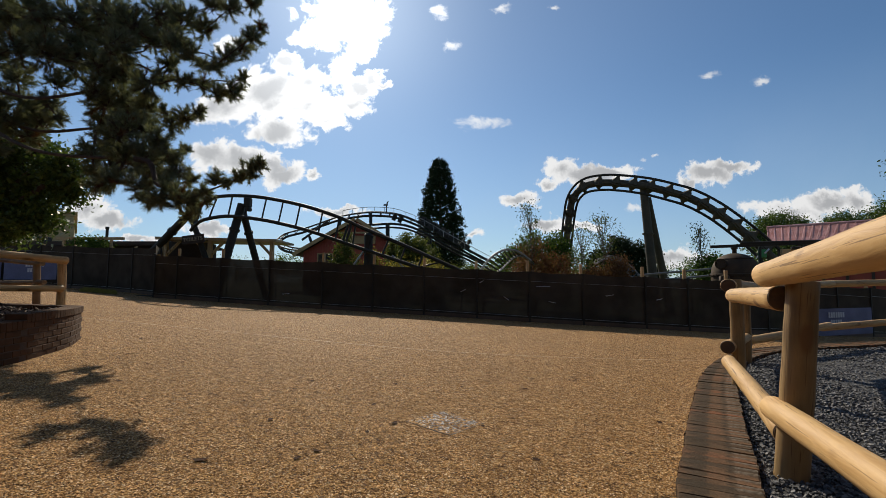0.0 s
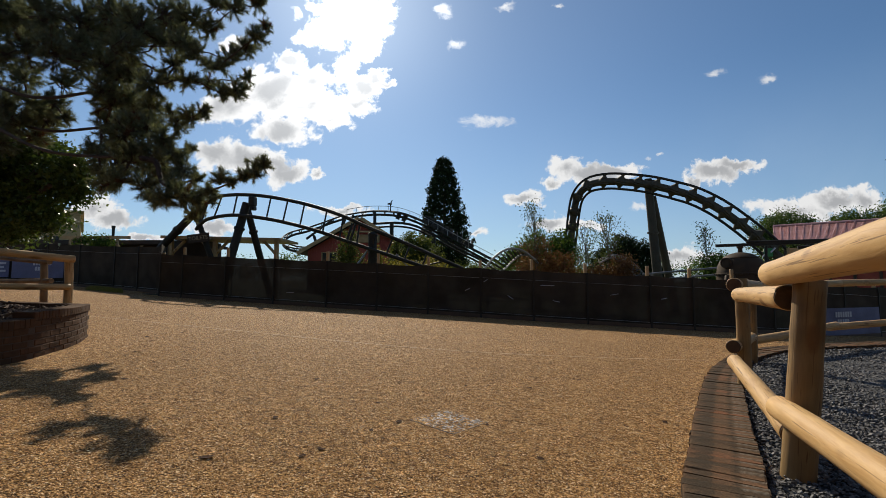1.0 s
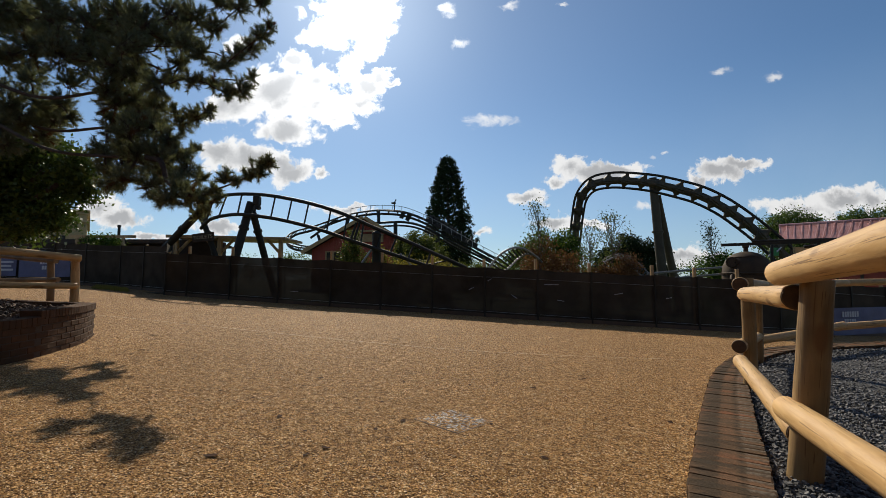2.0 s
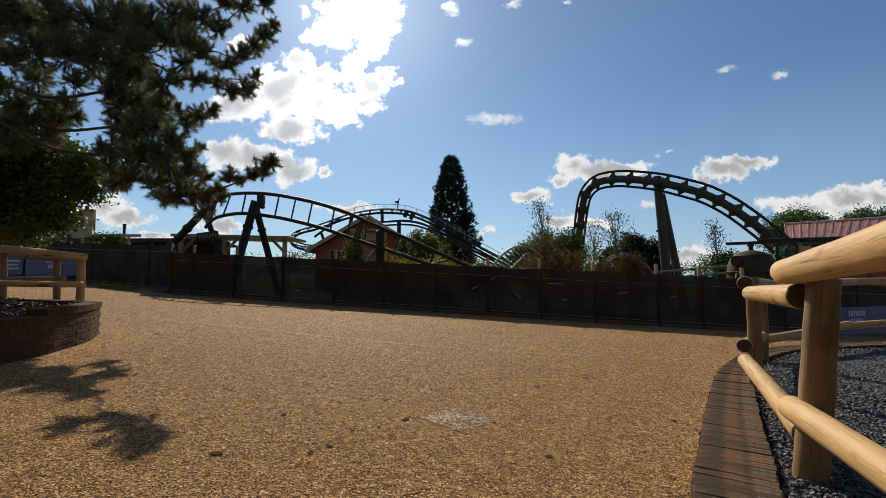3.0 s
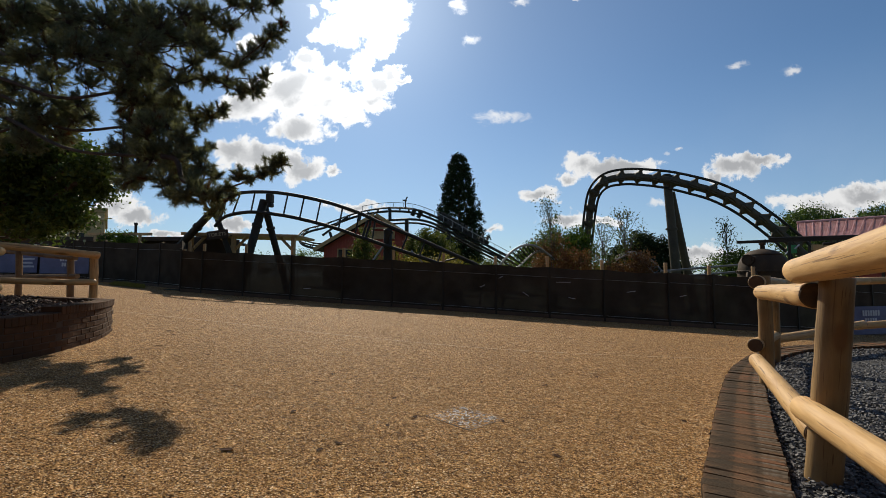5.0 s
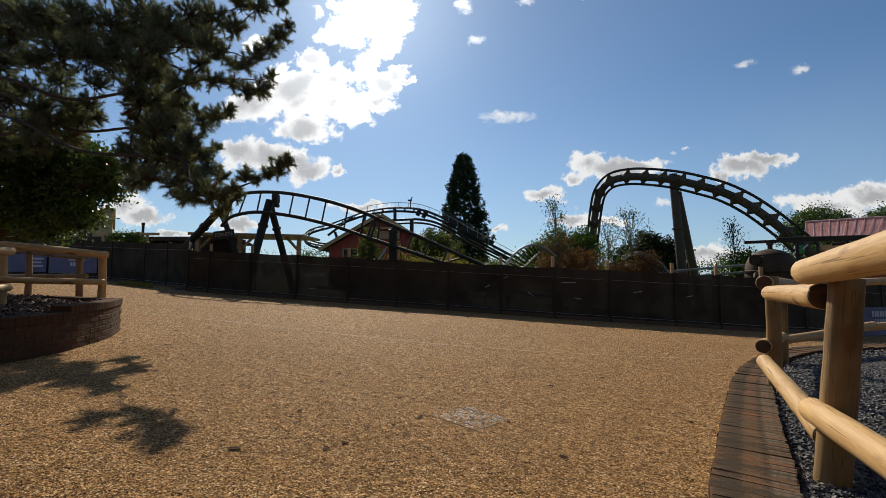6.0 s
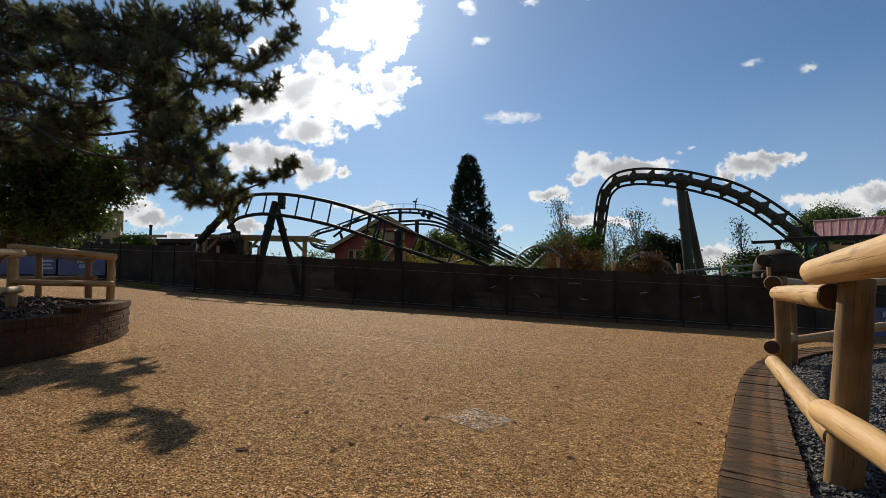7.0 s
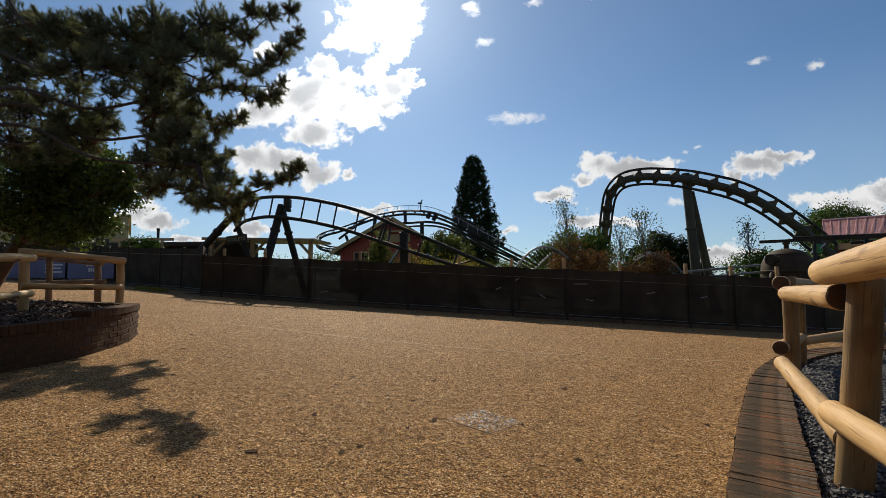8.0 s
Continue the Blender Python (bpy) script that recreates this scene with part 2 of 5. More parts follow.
def netting():
    """Black windbreak mesh: mostly opaque weave, a little see-through."""
    k = Mat("black_mesh_fabric", (0.012, 0.011, 0.010), 0.9, 0.0, 0.06)
    n = k.noise(1.3, 5)
    k.color(k.ramp(n, ((0.3, (0.036, 0.030, 0.023)), (0.7, (0.072, 0.059, 0.045)))))
    k.bump(k.noise(160, 2), 0.4, 0.002)
    tp = k.t.nodes.new("ShaderNodeBsdfTransparent")
    mx = k.t.nodes.new("ShaderNodeMixShader")
    mx.inputs[0].default_value = 0.013
    k.link(k.p.outputs[0], mx.inputs[1])
    k.link(tp.outputs[0], mx.inputs[2])
    k.link(mx.outputs[0], k.t.nodes["Material Output"].inputs["Surface"])
    return k.m


def roof_metal():
    k = Mat("red_roof_sheet", (0.6, 0.3, 0.27), 0.4, 0.0, 0.6)
    c = k.mix(k.ramp(k.noise(0.8, 5), ((0.3, (0, 0, 0)), (0.7, (1, 1, 1)))), (0.66, 0.33, 0.29), (0.78, 0.45, 0.40))
    c = k.mix(0.4, c, k.ramp(k.noise(6, 4), ((0.3, (0.7, 0.7, 0.7)), (0.7, (1, 1, 1)))), "MULTIPLY")
    c = k.mix(0.3, c, k.ramp(k.random(), ((0, (0.6, 0.6, 0.6)), (1, (1, 1, 1)))), "MULTIPLY")
    k.color(c)
    return k.m


M_PATH = resin_gravel()
k = Mat("gravel_grain", (0.4, 0.25, 0.1), 0.9, 0.0, 0.06)
c = k.ramp(k.island(), ((0.0, (0.14, 0.066, 0.022)), (0.40, (0.44, 0.245, 0.088)), (0.8, (0.72, 0.44, 0.180)), (1.0, (0.98, 0.78, 0.50))))
c = k.mix(1.0, c, k.ramp(k.noise(2.8, 5, 0.6), ((0.36, (0.80, 0.77, 0.74)), (0.62, (1.08, 1.08, 1.08)))), "MULTIPLY")
M_STONES = k.color(c).m
M_GRASS = mottled("rough_grass", (0.06, 0.10, 0.025), (0.10, 0.12, 0.04), 0.8, 0.9, bump=0.5, dist=0.05)
M_LINE = mottled("worn_pale_line", (0.56, 0.40, 0.22), (0.40, 0.24, 0.10), 5.0, 0.8, fine=60)
M_TIMBER = timber("peeled_log", 2)
# Back railing's shade is put into this darker copy of the log colour.
M_TIMBER_SHADED = timber("shaded_log", 2, (0.15, 0.085, 0.038), (0.10, 0.055, 0.024))
# Weathered tone made darker still, standing in for shade on the posts.
M_POST = timber("weathered_shaded_post", 2, (0.25, 0.155, 0.060), (0.165, 0.10, 0.038))
M_BATTEN = timber("sawn_batten", 2, (0.50, 0.33, 0.17), (0.38, 0.23, 0.10))
M_END = mottled("sawn_end_grain", (0.105, 0.058, 0.027), (0.070, 0.038, 0.018), 14, 0.8, fine=90, bump=0.4, dist=0.004)
M_BRICK = brick_mat()
k = Mat("planter_brick", (0.15, 0.085, 0.05), 0.9, 0.0, 0.15)
c = k.ramp(k.random(), ((0.0, (0.076, 0.039, 0.019)), (0.5, (0.088, 0.044, 0.021)), (1.0, (0.105, 0.051, 0.024))))
c = k.mix(k.ramp(k.noise(7, 6), ((0.42, (0, 0, 0)), (0.66, (0.6, 0.6, 0.6)))), c, (0.060, 0.035, 0.018))
M_PLANTER = k.color(c).bump(k.noise(60, 4), 0.5, 0.004).m
M_JOINT = mottled("planter_mortar", (0.066, 0.041, 0.024), (0.085, 0.054, 0.032), 5, 0.95, bump=0.3)
M_MORTAR = mottled("dirty_mortar", (0.06, 0.048, 0.036), (0.10, 0.082, 0.06), 6, 0.95, bump=0.4)
M_SLATE = Mat("slate_chip", (0.09, 0.095, 0.105), 0.7, 0.0, 0.25)
M_SLATE.color(M_SLATE.mix(M_SLATE.island(), (0.045, 0.045, 0.045), (0.21, 0.205, 0.20)))
M_SLATE.bump(M_SLATE.noise(40, 3), 0.5, 0.006)
M_SLATE = M_SLATE.m
M_SLATE_BED = mottled("slate_fines", (0.045, 0.045, 0.045), (0.080, 0.079, 0.078), 14, 0.9, bump=0.8, dist=0.02)
M_MULCH = Mat("bark_chip", (0.05, 0.03, 0.02), 0.8)
M_MULCH.color(M_MULCH.mix(M_MULCH.island(), (0.030, 0.018, 0.011), (0.17, 0.098, 0.056)))
M_MULCH = M_MULCH.m
M_SOIL = mottled("dark_soil", (0.02, 0.014, 0.01), (0.045, 0.03, 0.02), 8, 0.95, bump=0.6, dist=0.03)
M_NET = netting()
M_STEEL = mottled("dark_painted_steel", (0.034, 0.031, 0.025), (0.050, 0.044, 0.034), 1.2, 0.6, 0.0, 0.2)
M_OLIVE = mottled("olive_painted_steel", (0.074, 0.061, 0.040), (0.102, 0.083, 0.053), 0.9, 0.6, 0.0, 0.22)
M_GALV = mottled("galvanised_tube", (0.42, 0.42, 0.40), (0.30, 0.30, 0.29), 3, 0.45, 0.6)
M_GREY = mottled("grey_track_tube", (0.30, 0.29, 0.26), (0.22, 0.21, 0.19), 2, 0.45, 0.2)
M_RED = mottled("red_boards", (0.46, 0.078, 0.042), (0.38, 0.060, 0.034), 1.5, 0.7, fine=20, vary=0.25)
M_TRIM = mottled("tan_trim", (0.56, 0.36, 0.17), (0.44, 0.27, 0.12), 2, 0.7)
M_BROWN = mottled("brown_boards", (0.075, 0.045, 0.028), (0.055, 0.033, 0.02), 2, 0.75, vary=0.3)
M_KICK = mottled("brown_kickboard", (0.15, 0.095, 0.062), (0.11, 0.070, 0.045), 2.5, 0.8, fine=30)
M_FELT = mottled("dark_roof_felt", (0.03, 0.028, 0.026), (0.05, 0.045, 0.04), 1.5, 0.9)
M_ROOF = roof_metal()
M_BOILER = mottled("rusted_iron", (0.062, 0.046, 0.032), (0.090, 0.060, 0.036), 3.5, 0.7, 0.0, 0.15, fine=40, bump=0.3)
M_STONE = mottled("tan_stone", (0.56, 0.40, 0.21), (0.46, 0.33, 0.17), 0.8, 0.85)
M_BANNER = mottled("blue_banner", (0.13, 0.13, 0.25), (0.10, 0.10, 0.19), 1.5, 0.6)
M_PALE = mottled("pale_print", (0.60, 0.60, 0.64), (0.50, 0.50, 0.56), 3, 0.7)
M_GLASS = Mat("dark_window_glass", (0.02, 0.022, 0.025), 0.08, 0.0, 0.6).m
M_GREEN = mottled("green_sign", (0.03, 0.30, 0.08), (0.02, 0.22, 0.06), 3, 0.5)
M_BARK = mottled("pine_bark", (0.06, 0.04, 0.028), (0.10, 0.065, 0.045), 6, 0.95, bump=0.8, dist=0.03)
M_TWIG = mottled("thin_bark", (0.09, 0.075, 0.06), (0.16, 0.14, 0.12), 5, 0.9)
M_NEEDLE = foliage("pine_needle", (0.085, 0.100, 0.066), (0.24, 0.255, 0.18), 0.65, 0.38, 0.15)
M_NEEDLE_DRY = foliage("dry_needle", (0.10, 0.05, 0.025), (0.16, 0.08, 0.04), 0.6, 0.2)
M_LEAF = foliage("broad_leaf", (0.035, 0.070, 0.016), (0.12, 0.18, 0.04), 0.45, 0.4)
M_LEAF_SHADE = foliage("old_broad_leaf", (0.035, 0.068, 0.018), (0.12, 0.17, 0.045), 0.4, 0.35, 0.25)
M_LEAF_DARK = foliage("conifer_scale_leaf", (0.012, 0.024, 0.010), (0.035, 0.05, 0.02), 0.7, 0.12)
M_LEAF_GOLD = foliage("golden_leaf", (0.16, 0.145, 0.035), (0.36, 0.30, 0.075), 0.5, 0.45)
M_LEAF_SHRUB = foliage("shrub_leaf", (0.052, 0.074, 0.022), (0.135, 0.15, 0.045), 0.5, 0.42)
M_LEAF_RED = foliage("copper_leaf", (0.11, 0.05, 0.03), (0.22, 0.12, 0.06), 0.55, 0.35)
M_LEAF_PALE = foliage("birch_leaf", (0.05, 0.075, 0.025), (0.13, 0.155, 0.055), 0.5, 0.35)
M_DEAD = mottled("dead_leaf", (0.06, 0.026, 0.012), (0.035, 0.016, 0.008), 30, 0.9, spec=0.1)
M_LETTER = mottled("tan_letter_paint", (0.55, 0.45, 0.30), (0.45, 0.36, 0.24), 6, 0.7)
M_SILVER = mottled("rubbed_aluminium", (0.62, 0.59, 0.56), (0.44, 0.40, 0.37), 20, 0.5, 0.3)
M_IRON = mottled("worn_cover", (0.30, 0.27, 0.24), (0.20, 0.17, 0.14), 12, 0.7, fine=80, bump=0.6)


# ---- mesh helpers ----
def finish(name, bm, material, smooth=False):
    me = bpy.data.meshes.new(name)
    bm.normal_update()
    bm.to_mesh(me)
    bm.free()
    me.materials.append(material)
    if smooth:
        me.polygons.foreach_set("use_smooth", [True] * len(me.polygons))
        me.set_sharp_from_angle(angle=radians(50))
    return me


def part(name, bm, material, parent=None, label="", smooth=False):
    ob = new(name, finish(name, bm, material, smooth))
    ob.parent = parent
    if label:
        ob["label"] = label
    return ob


def thing(name, label, category, group="", at=(0, 0, 0)):
    e = new(name)
    e.empty_display_size = 0.2
    e.location = at
    return tagged(e, label, category, group)


def box(bm, c, s, rz=0.0, bevel=0.0, m=None):
    mm = Matrix.Translation(c) @ Matrix.Rotation(rz, 4, "Z") @ Matrix.Diagonal((*s, 1))
    if m is not None:
        mm = m @ Matrix.Diagonal((*s, 1))
    r = bmesh.ops.create_cube(bm, size=1.0, matrix=mm)
    if bevel:
        es = list({e for v in r["verts"] for e in v.link_edges})
        bmesh.ops.bevel(bm, geom=es, offset=bevel, segments=1, affect="EDGES")
    return bm


def B():
    return bmesh.new()


def tube(bm, pts, radii, n=10, caps=True, dome=False):
    """Round tube through points; radii a number or one per point. dome rounds both ends."""
    pts = [Vector(p) for p in pts]
    if isinstance(radii, (int, float)):
        radii = [radii] * len(pts)
    radii = list(radii)
    if dome:
        a, b = (pts[1] - pts[0]).normalized(), (pts[-1] - pts[-2]).normalized()
        r0, r1 = radii[0], radii[-1]
        pts = [pts[0] - a * r0 * 0.28, pts[0] - a * r0 * 0.2, *pts, pts[-1] + b * r1 * 0.2, pts[-1] + b * r1 * 0.28]
        radii = [r0 * 0.55, r0 * 0.85, *radii, r1 * 0.85, r1 * 0.55]
    elif caps and n > 16:
        a, b = (pts[1] - pts[0]).normalized(), (pts[-1] - pts[-2]).normalized()
        pts = [pts[0] - a * 0.006, *pts, pts[-1] + b * 0.006]
        radii = [radii[0] * 0.95, *radii, radii[-1] * 0.95]
    rings, side = [], None
    for i, p in enumerate(pts):
        t = (pts[min(i + 1, len(pts) - 1)] - pts[max(i - 1, 0)]).normalized()
        if side is None:
            side = t.cross(Vector((0, 0, 1))) if abs(t.z) < 0.9 else t.cross(Vector((0, 1, 0)))
        side = (side - t * side.dot(t)).normalized()
        up = side.cross(t)
        rings.append([bm.verts.new(p + (side * math.cos(k * math.tau / n) + up * math.sin(k * math.tau / n)) * radii[i]) for k in range(n)])
    for a, b in zip(rings, rings[1:]):
        for k in range(n):
            bm.faces.new((a[k], a[(k + 1) % n], b[(k + 1) % n], b[k]))
    if caps:
        bm.faces.new(rings[0][::-1])
        bm.faces.new(rings[-1])
    return bm


def smooth_line(pts, step):
    """Catmull-Rom through the points, cut into about equal steps."""
    p = [Vector(q) for q in pts]
    p = [2 * p[0] - p[1], *p, 2 * p[-1] - p[-2]]
    fine = []
    for a, b, c, d in zip(p, p[1:], p[2:], p[3:]):
        for k in range(16):
            t = k / 16
            fine.append(0.5 * ((2 * b) + (c - a) * t + (2 * a - 5 * b + 4 * c - d) * t * t + (3 * b - a - 3 * c + d) * t ** 3))
    fine.append(p[-2])
    run = [0.0]
    for a, b in zip(fine, fine[1:]):
        run.append(run[-1] + (b - a).length)
    n = max(2, round(run[-1] / step))
    out, j = [], 0
    for i in range(n + 1):
        s = run[-1] * i / n
        while j < len(run) - 2 and run[j + 1] < s:
            j += 1
        f = (s - run[j]) / max(run[j + 1] - run[j], 1e-9)
        out.append(fine[j].lerp(fine[j + 1], min(max(f, 0), 1)))
    return out


def raw(name, verts, faces, material, parent=None, label="", smooth=False):
    me = bpy.data.meshes.new(name)
    me.from_pydata(verts, [], faces)
    me.materials.append(material)
    if smooth:
        me.polygons.foreach_set("use_smooth", [True] * len(me.polygons))
    ob = new(name, me)
    ob.parent = parent
    if label:
        ob["label"] = label
    return ob


def soft(v, lo, hi):
    return max(lo, min(hi, v))


def gz(x, y):
    """Height of the ground: one slope falling to the east, levelling out far away."""
    return -0.052 * soft(x, -28, 22) - 0.010 * soft(y, -12, 28)


# ---- ground ----
def ground_sheet():
    xs = sorted({*range(-40, 41, 4), *(-2000, -900, -400, -200, -120, -80, -60, 60, 80, 120, 200, 400, 900, 2000)})
    ys = sorted({*range(-20, 41, 4), *(-2000, -900, -400, -200, -100, -50, 60, 80, 120, 200, 400, 900, 2400)})
    v = [(x, y, gz(x, y) - 0.02) for y in ys for x in xs]
    w = len(xs)
    f = [(j * w + i, j * w + i + 1, j * w + w + i + 1, j * w + w + i) for j in range(len(ys) - 1) for i in range(w - 1)]
    return tagged(raw("ground", v, f, M_GRASS, smooth=True), "rough grass ground reaching to the horizon", "ground", kind="structure")


ground_sheet()

FENCE = [(-32.0, 24.6), (-22.0, 24.2), (-17.5, 23.2), (-13.4, 21.0), (-12.3, 18.95), (-9.15, 18.25), (-4.7, 17.3), (-0.7, 16.85), (3.1, 16.1), (7.1, 15.75), (10.1, 15.75), (13.4, 16.7), (17.2, 17.95), (25.0, 20.8)]


def fence_y(x):
    for (a, ya), (b, yb) in zip(FENCE, FENCE[1:]):
        if a <= x <= b:
            return ya + (yb - ya) * (x - a) / (b - a)
    return 22.0


def paving_sheet():
    xs = [-32 + 0.8 * i for i in range(71)]
    v, f, n = [], [], 30
    for x in xs:
        y1 = fence_y(x) + 0.35
        for j in range(n):
            y = -14 + (y1 + 14) * j / (n - 1)
            v.append((x, y, gz(x, y) + 0.002 * noise.noise((x * 0.4, y * 0.4, 0))))
    for i in range(len(xs) - 1):
        for j in range(n - 1):
            a = i * n + j
            f.append((a, a + n, a + n + 1, a + 1))
    return tagged(raw("pavement", v, f, M_PATH, smooth=True), "tan resin-bound gravel path with fine speckled stones", "path", kind="structure")


paving_sheet()


def path_line():
    """Thin pale joint that crosses the path."""
    pts = smooth_line([(-9.67, 10.27, 0.40), (-7.85, 9.79, 0.31), (-4.23, 8.74, 0.13), (-2.29, 8.13, 0.04), (0.00, 7.63, -0.08), (2.15, 7.68, -0.19), (4.62, 8.11, -0.32)], 0.5)
    bm = B()
    prev = None
    for i, p in enumerate(pts):
        q = pts[min(i + 1, len(pts) - 1)] - pts[max(i - 1, 0)]
        n = Vector((-q.y, q.x, 0)).normalized() * 0.017
        pair = [bm.verts.new((p.x + s * n.x, p.y + s * n.y, gz(p.x, p.y) + 0.011)) for s in (-1, 1)]
        if prev:
            bm.faces.new((prev[0], pair[0], pair[1], prev[1]))
        prev = pair
    tagged(part("path_joint", bm, M_LINE), "thin pale joint line across the gravel path", "path", kind="structure")


path_line()


def loose_stones():
    """Proud grains of the gravel near the camera, too small to count."""
    g = np.random.default_rng(17)
    n = 210000
    d = 0.4 + 8.2 * g.random(n) ** 1.2
    x = d * g.uniform(-1.30, 0.62, n)
    keep = (x < 0.50 * d) & (x > -4.6) & (abs(x - 0.018) / 0.28 + abs(d - 3.70) / 0.35 > 1.0) & (g.random(n) < np.clip((9.0 - d) / 4.0, 0.0, 1.0) * np.clip((d - 0.4) / 1.5, 0.0, 1.0))
    x, d = x[keep], d[keep]
    n = len(x)
    z = -0.052 * x - 0.010 * d + 0.003
    c = np.stack([x, d, z], 1)
    size = 0.0032 + 0.0048 * g.random((n, 1)) ** 1.6
    octa = np.array([(1, 0, 0), (0, 1, 0), (-1, 0, 0), (0, -1, 0), (0, 0, 0.32)])
    a = g.uniform(0, 6.28, n)
    rot = np.stack([np.stack([np.cos(a), -np.sin(a), 0 * a], 1), np.stack([np.sin(a), np.cos(a), 0 * a], 1), np.stack([0 * a, 0 * a, 1 + 0 * a], 1)], 1)
    shape = octa[None] * g.uniform(0.6, 1.5, (n, 5, 1)) * size[:, :, None]
    v = (np.einsum("nij,nkj->nki", rot, shape) + c[:, None]).reshape(-1, 3)
    f = (np.array([(0, 1, 4), (1, 2, 4), (2, 3, 4), (3, 0, 4)])[None] + 5 * np.arange(n)[:, None, None]).reshape(-1, 3)
    tagged(raw("loose_stones", v.tolist(), f.tolist(), M_STONES), "tiny proud stones in the tan gravel surface", "gravel", kind="stuff")


loose_stones()

# Unseen walls, added to cut sky light on faces turned to the camera.
for name, c, size in (("wall_south", (0, -8.0, 4.0), (44, 0.3, 10)), ("wall_east", (19.0, -1.0, 3.5), (0.3, 14, 9)), ("wall_west", (-22.0, -1.0, 4.5), (0.3, 14, 9))):
    tagged(part(name, box(B(), c, size), M_BROWN), "plain brown wall added out of view to block sky light", "wall", kind="structure")

# ---- brick edging and slate bed ----
EDGE = smooth_line([(0.2, -1.6, 0.05), (0.62, 1.0, 0.03), (1.2, 2.36, 0.0), (1.59, 3.04, -0.02), (2.35, 4.3, -0.07), (3.55, 6.2, -0.16), (4.5, 7.45, -0.2), (5.4, 8.4, -0.22), (6.6, 9.2, -0.22), (8.4, 9.75, -0.22), (10.6, 10.3, -0.22), (14.5, 11.4, -0.22)], 0.1)
WIDTH = 0.41


def edge_frame(i):
    t = (EDGE[min(i + 1, len(EDGE) - 1)] - EDGE[max(i - 1, 0)])
    t.z = 0
    t.normalize()
    return t, Vector((t.y, -t.x, 0))


def slate_bed():
    bm = B()
    inner = []
    for i, p in enumerate(EDGE[::3]):
        t, n = edge_frame(i * 3)
        inner.append((p + n * (WIDTH - 0.03)).to_tuple())
    inner += [(15.5, 8, -0.27), (15.5, -6, -0.1), (1.2, -6, -0.02)]
    vs = [bm.verts.new((x, y, z - 0.07)) for x, y, z in inner]
    bm.faces.new(vs[::-1])
    bmesh.ops.triangulate(bm, faces=bm.faces[:])
    tagged(part("slate_bed", bm, M_SLATE_BED), "bed of dark grey slate fines beside the path", "ground", kind="structure")
    v, f = [], []
    rng = random.Random(4)
    count = 0
    while count < 34000:
        d = 1.2 + 9.5 * rng.random() ** 1.4
        u = 0.55 + 0.75 * rng.random()
        x, y = u * d, d
        k = min(range(0, len(EDGE), 4), key=lambda i: (EDGE[i].x - x) ** 2 + (EDGE[i].y - y) ** 2)
        t, n = edge_frame(k)
        off = (Vector((x, y, 0)) - EDGE[k]).dot(n)
        if off < WIDTH + 0.015 or x > 15:
            continue
        count += 1
        s = 0.006 + 0.010 * rng.random() ** 1.5 + 0.0012 * d
        z = EDGE[k].z - 0.062 + 0.02 * rng.random() + 0.015 * noise.noise((x * 2, y * 2, 3))
        m = pose(x, y, z, rng.uniform(-35, 35), rng.uniform(-35, 35), rng.uniform(0, 360))
        base = len(v)
        a, b, h = s * rng.uniform(0.7, 1.3), s * rng.uniform(0.5, 0.9), s * rng.uniform(0.18, 0.4)
        for sx, sy, sz in ((-1, -.6, -1), (.7, -1, -1), (1, .8, -1), (-.7, 1, -1), (-.8, -.5, 1), (.6, -.8, 1), (.8, .7, 1), (-.6, .8, 1)):
            v.append((m @ Vector((a * sx, b * sy, h * sz))).to_tuple())
        for q in ((3, 2, 1, 0), (4, 5, 6, 7), (0, 1, 5, 4), (1, 2, 6, 5), (2, 3, 7, 6), (3, 0, 4, 7)):
            f.append(tuple(base + k2 for k2 in q))
    tagged(raw("slate_chips", v, f, M_SLATE), "loose dark grey slate chippings on the bed", "gravel", kind="stuff")


slate_bed()


# ---- log railings ----
def log_between(a, b, r, parent, name="rail", material=None, dome=False, taper=0.94, sawn=False):
    """Peeled log from a to b with a slight bow and its grain along local z."""
    a, b = Vector(a), Vector(b)
    length = (b - a).length
    n = 14
    rng = random.Random(int(abs(a.x * 137 + b.y * 71 + a.z * 991)))
    ph = rng.uniform(0, 6)
    pts = [(0.012 * math.sin(ph + 2.3 * k / n) - 0.012 * math.sin(ph), 0.010 * math.sin(ph * 2 + 3.1 * k / n) - 0.01 * math.sin(ph * 2), length * k / n) for k in range(n + 1)]
    rad = [r * (1 - (1 - taper) * k / n) * (1 + 0.018 * math.sin(ph * 3 + k * 1.9)) for k in range(n + 1)]
    bm = tube(B(), pts, rad, 22, dome=dome)
    ob = part(name, bm, material or M_TIMBER, parent, smooth=True)
    ob.matrix_local = Matrix.Translation(a) @ (b - a).to_track_quat("Z", "Y").to_matrix().to_4x4()
    if sawn:
        cut = tube(B(), [(pts[0][0], pts[0][1], -0.011), (pts[0][0], pts[0][1], -0.009), (pts[0][0], pts[0][1], 0.002)], (rad[0] * 0.93, rad[0] * 0.965, rad[0] * 0.965), 22)
        part("sawn_end", cut, M_END, ob, "dark sawn end grain")
    return ob


near_rail = thing("log_railing", "peeled pale timber log railing with round posts beside slate bed", "railing")
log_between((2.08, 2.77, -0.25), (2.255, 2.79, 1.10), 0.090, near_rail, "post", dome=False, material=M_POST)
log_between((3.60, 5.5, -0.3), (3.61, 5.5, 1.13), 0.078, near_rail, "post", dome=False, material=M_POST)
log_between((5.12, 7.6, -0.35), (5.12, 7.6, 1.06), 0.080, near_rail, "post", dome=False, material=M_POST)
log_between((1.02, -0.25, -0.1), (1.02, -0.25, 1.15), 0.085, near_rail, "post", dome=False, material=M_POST)
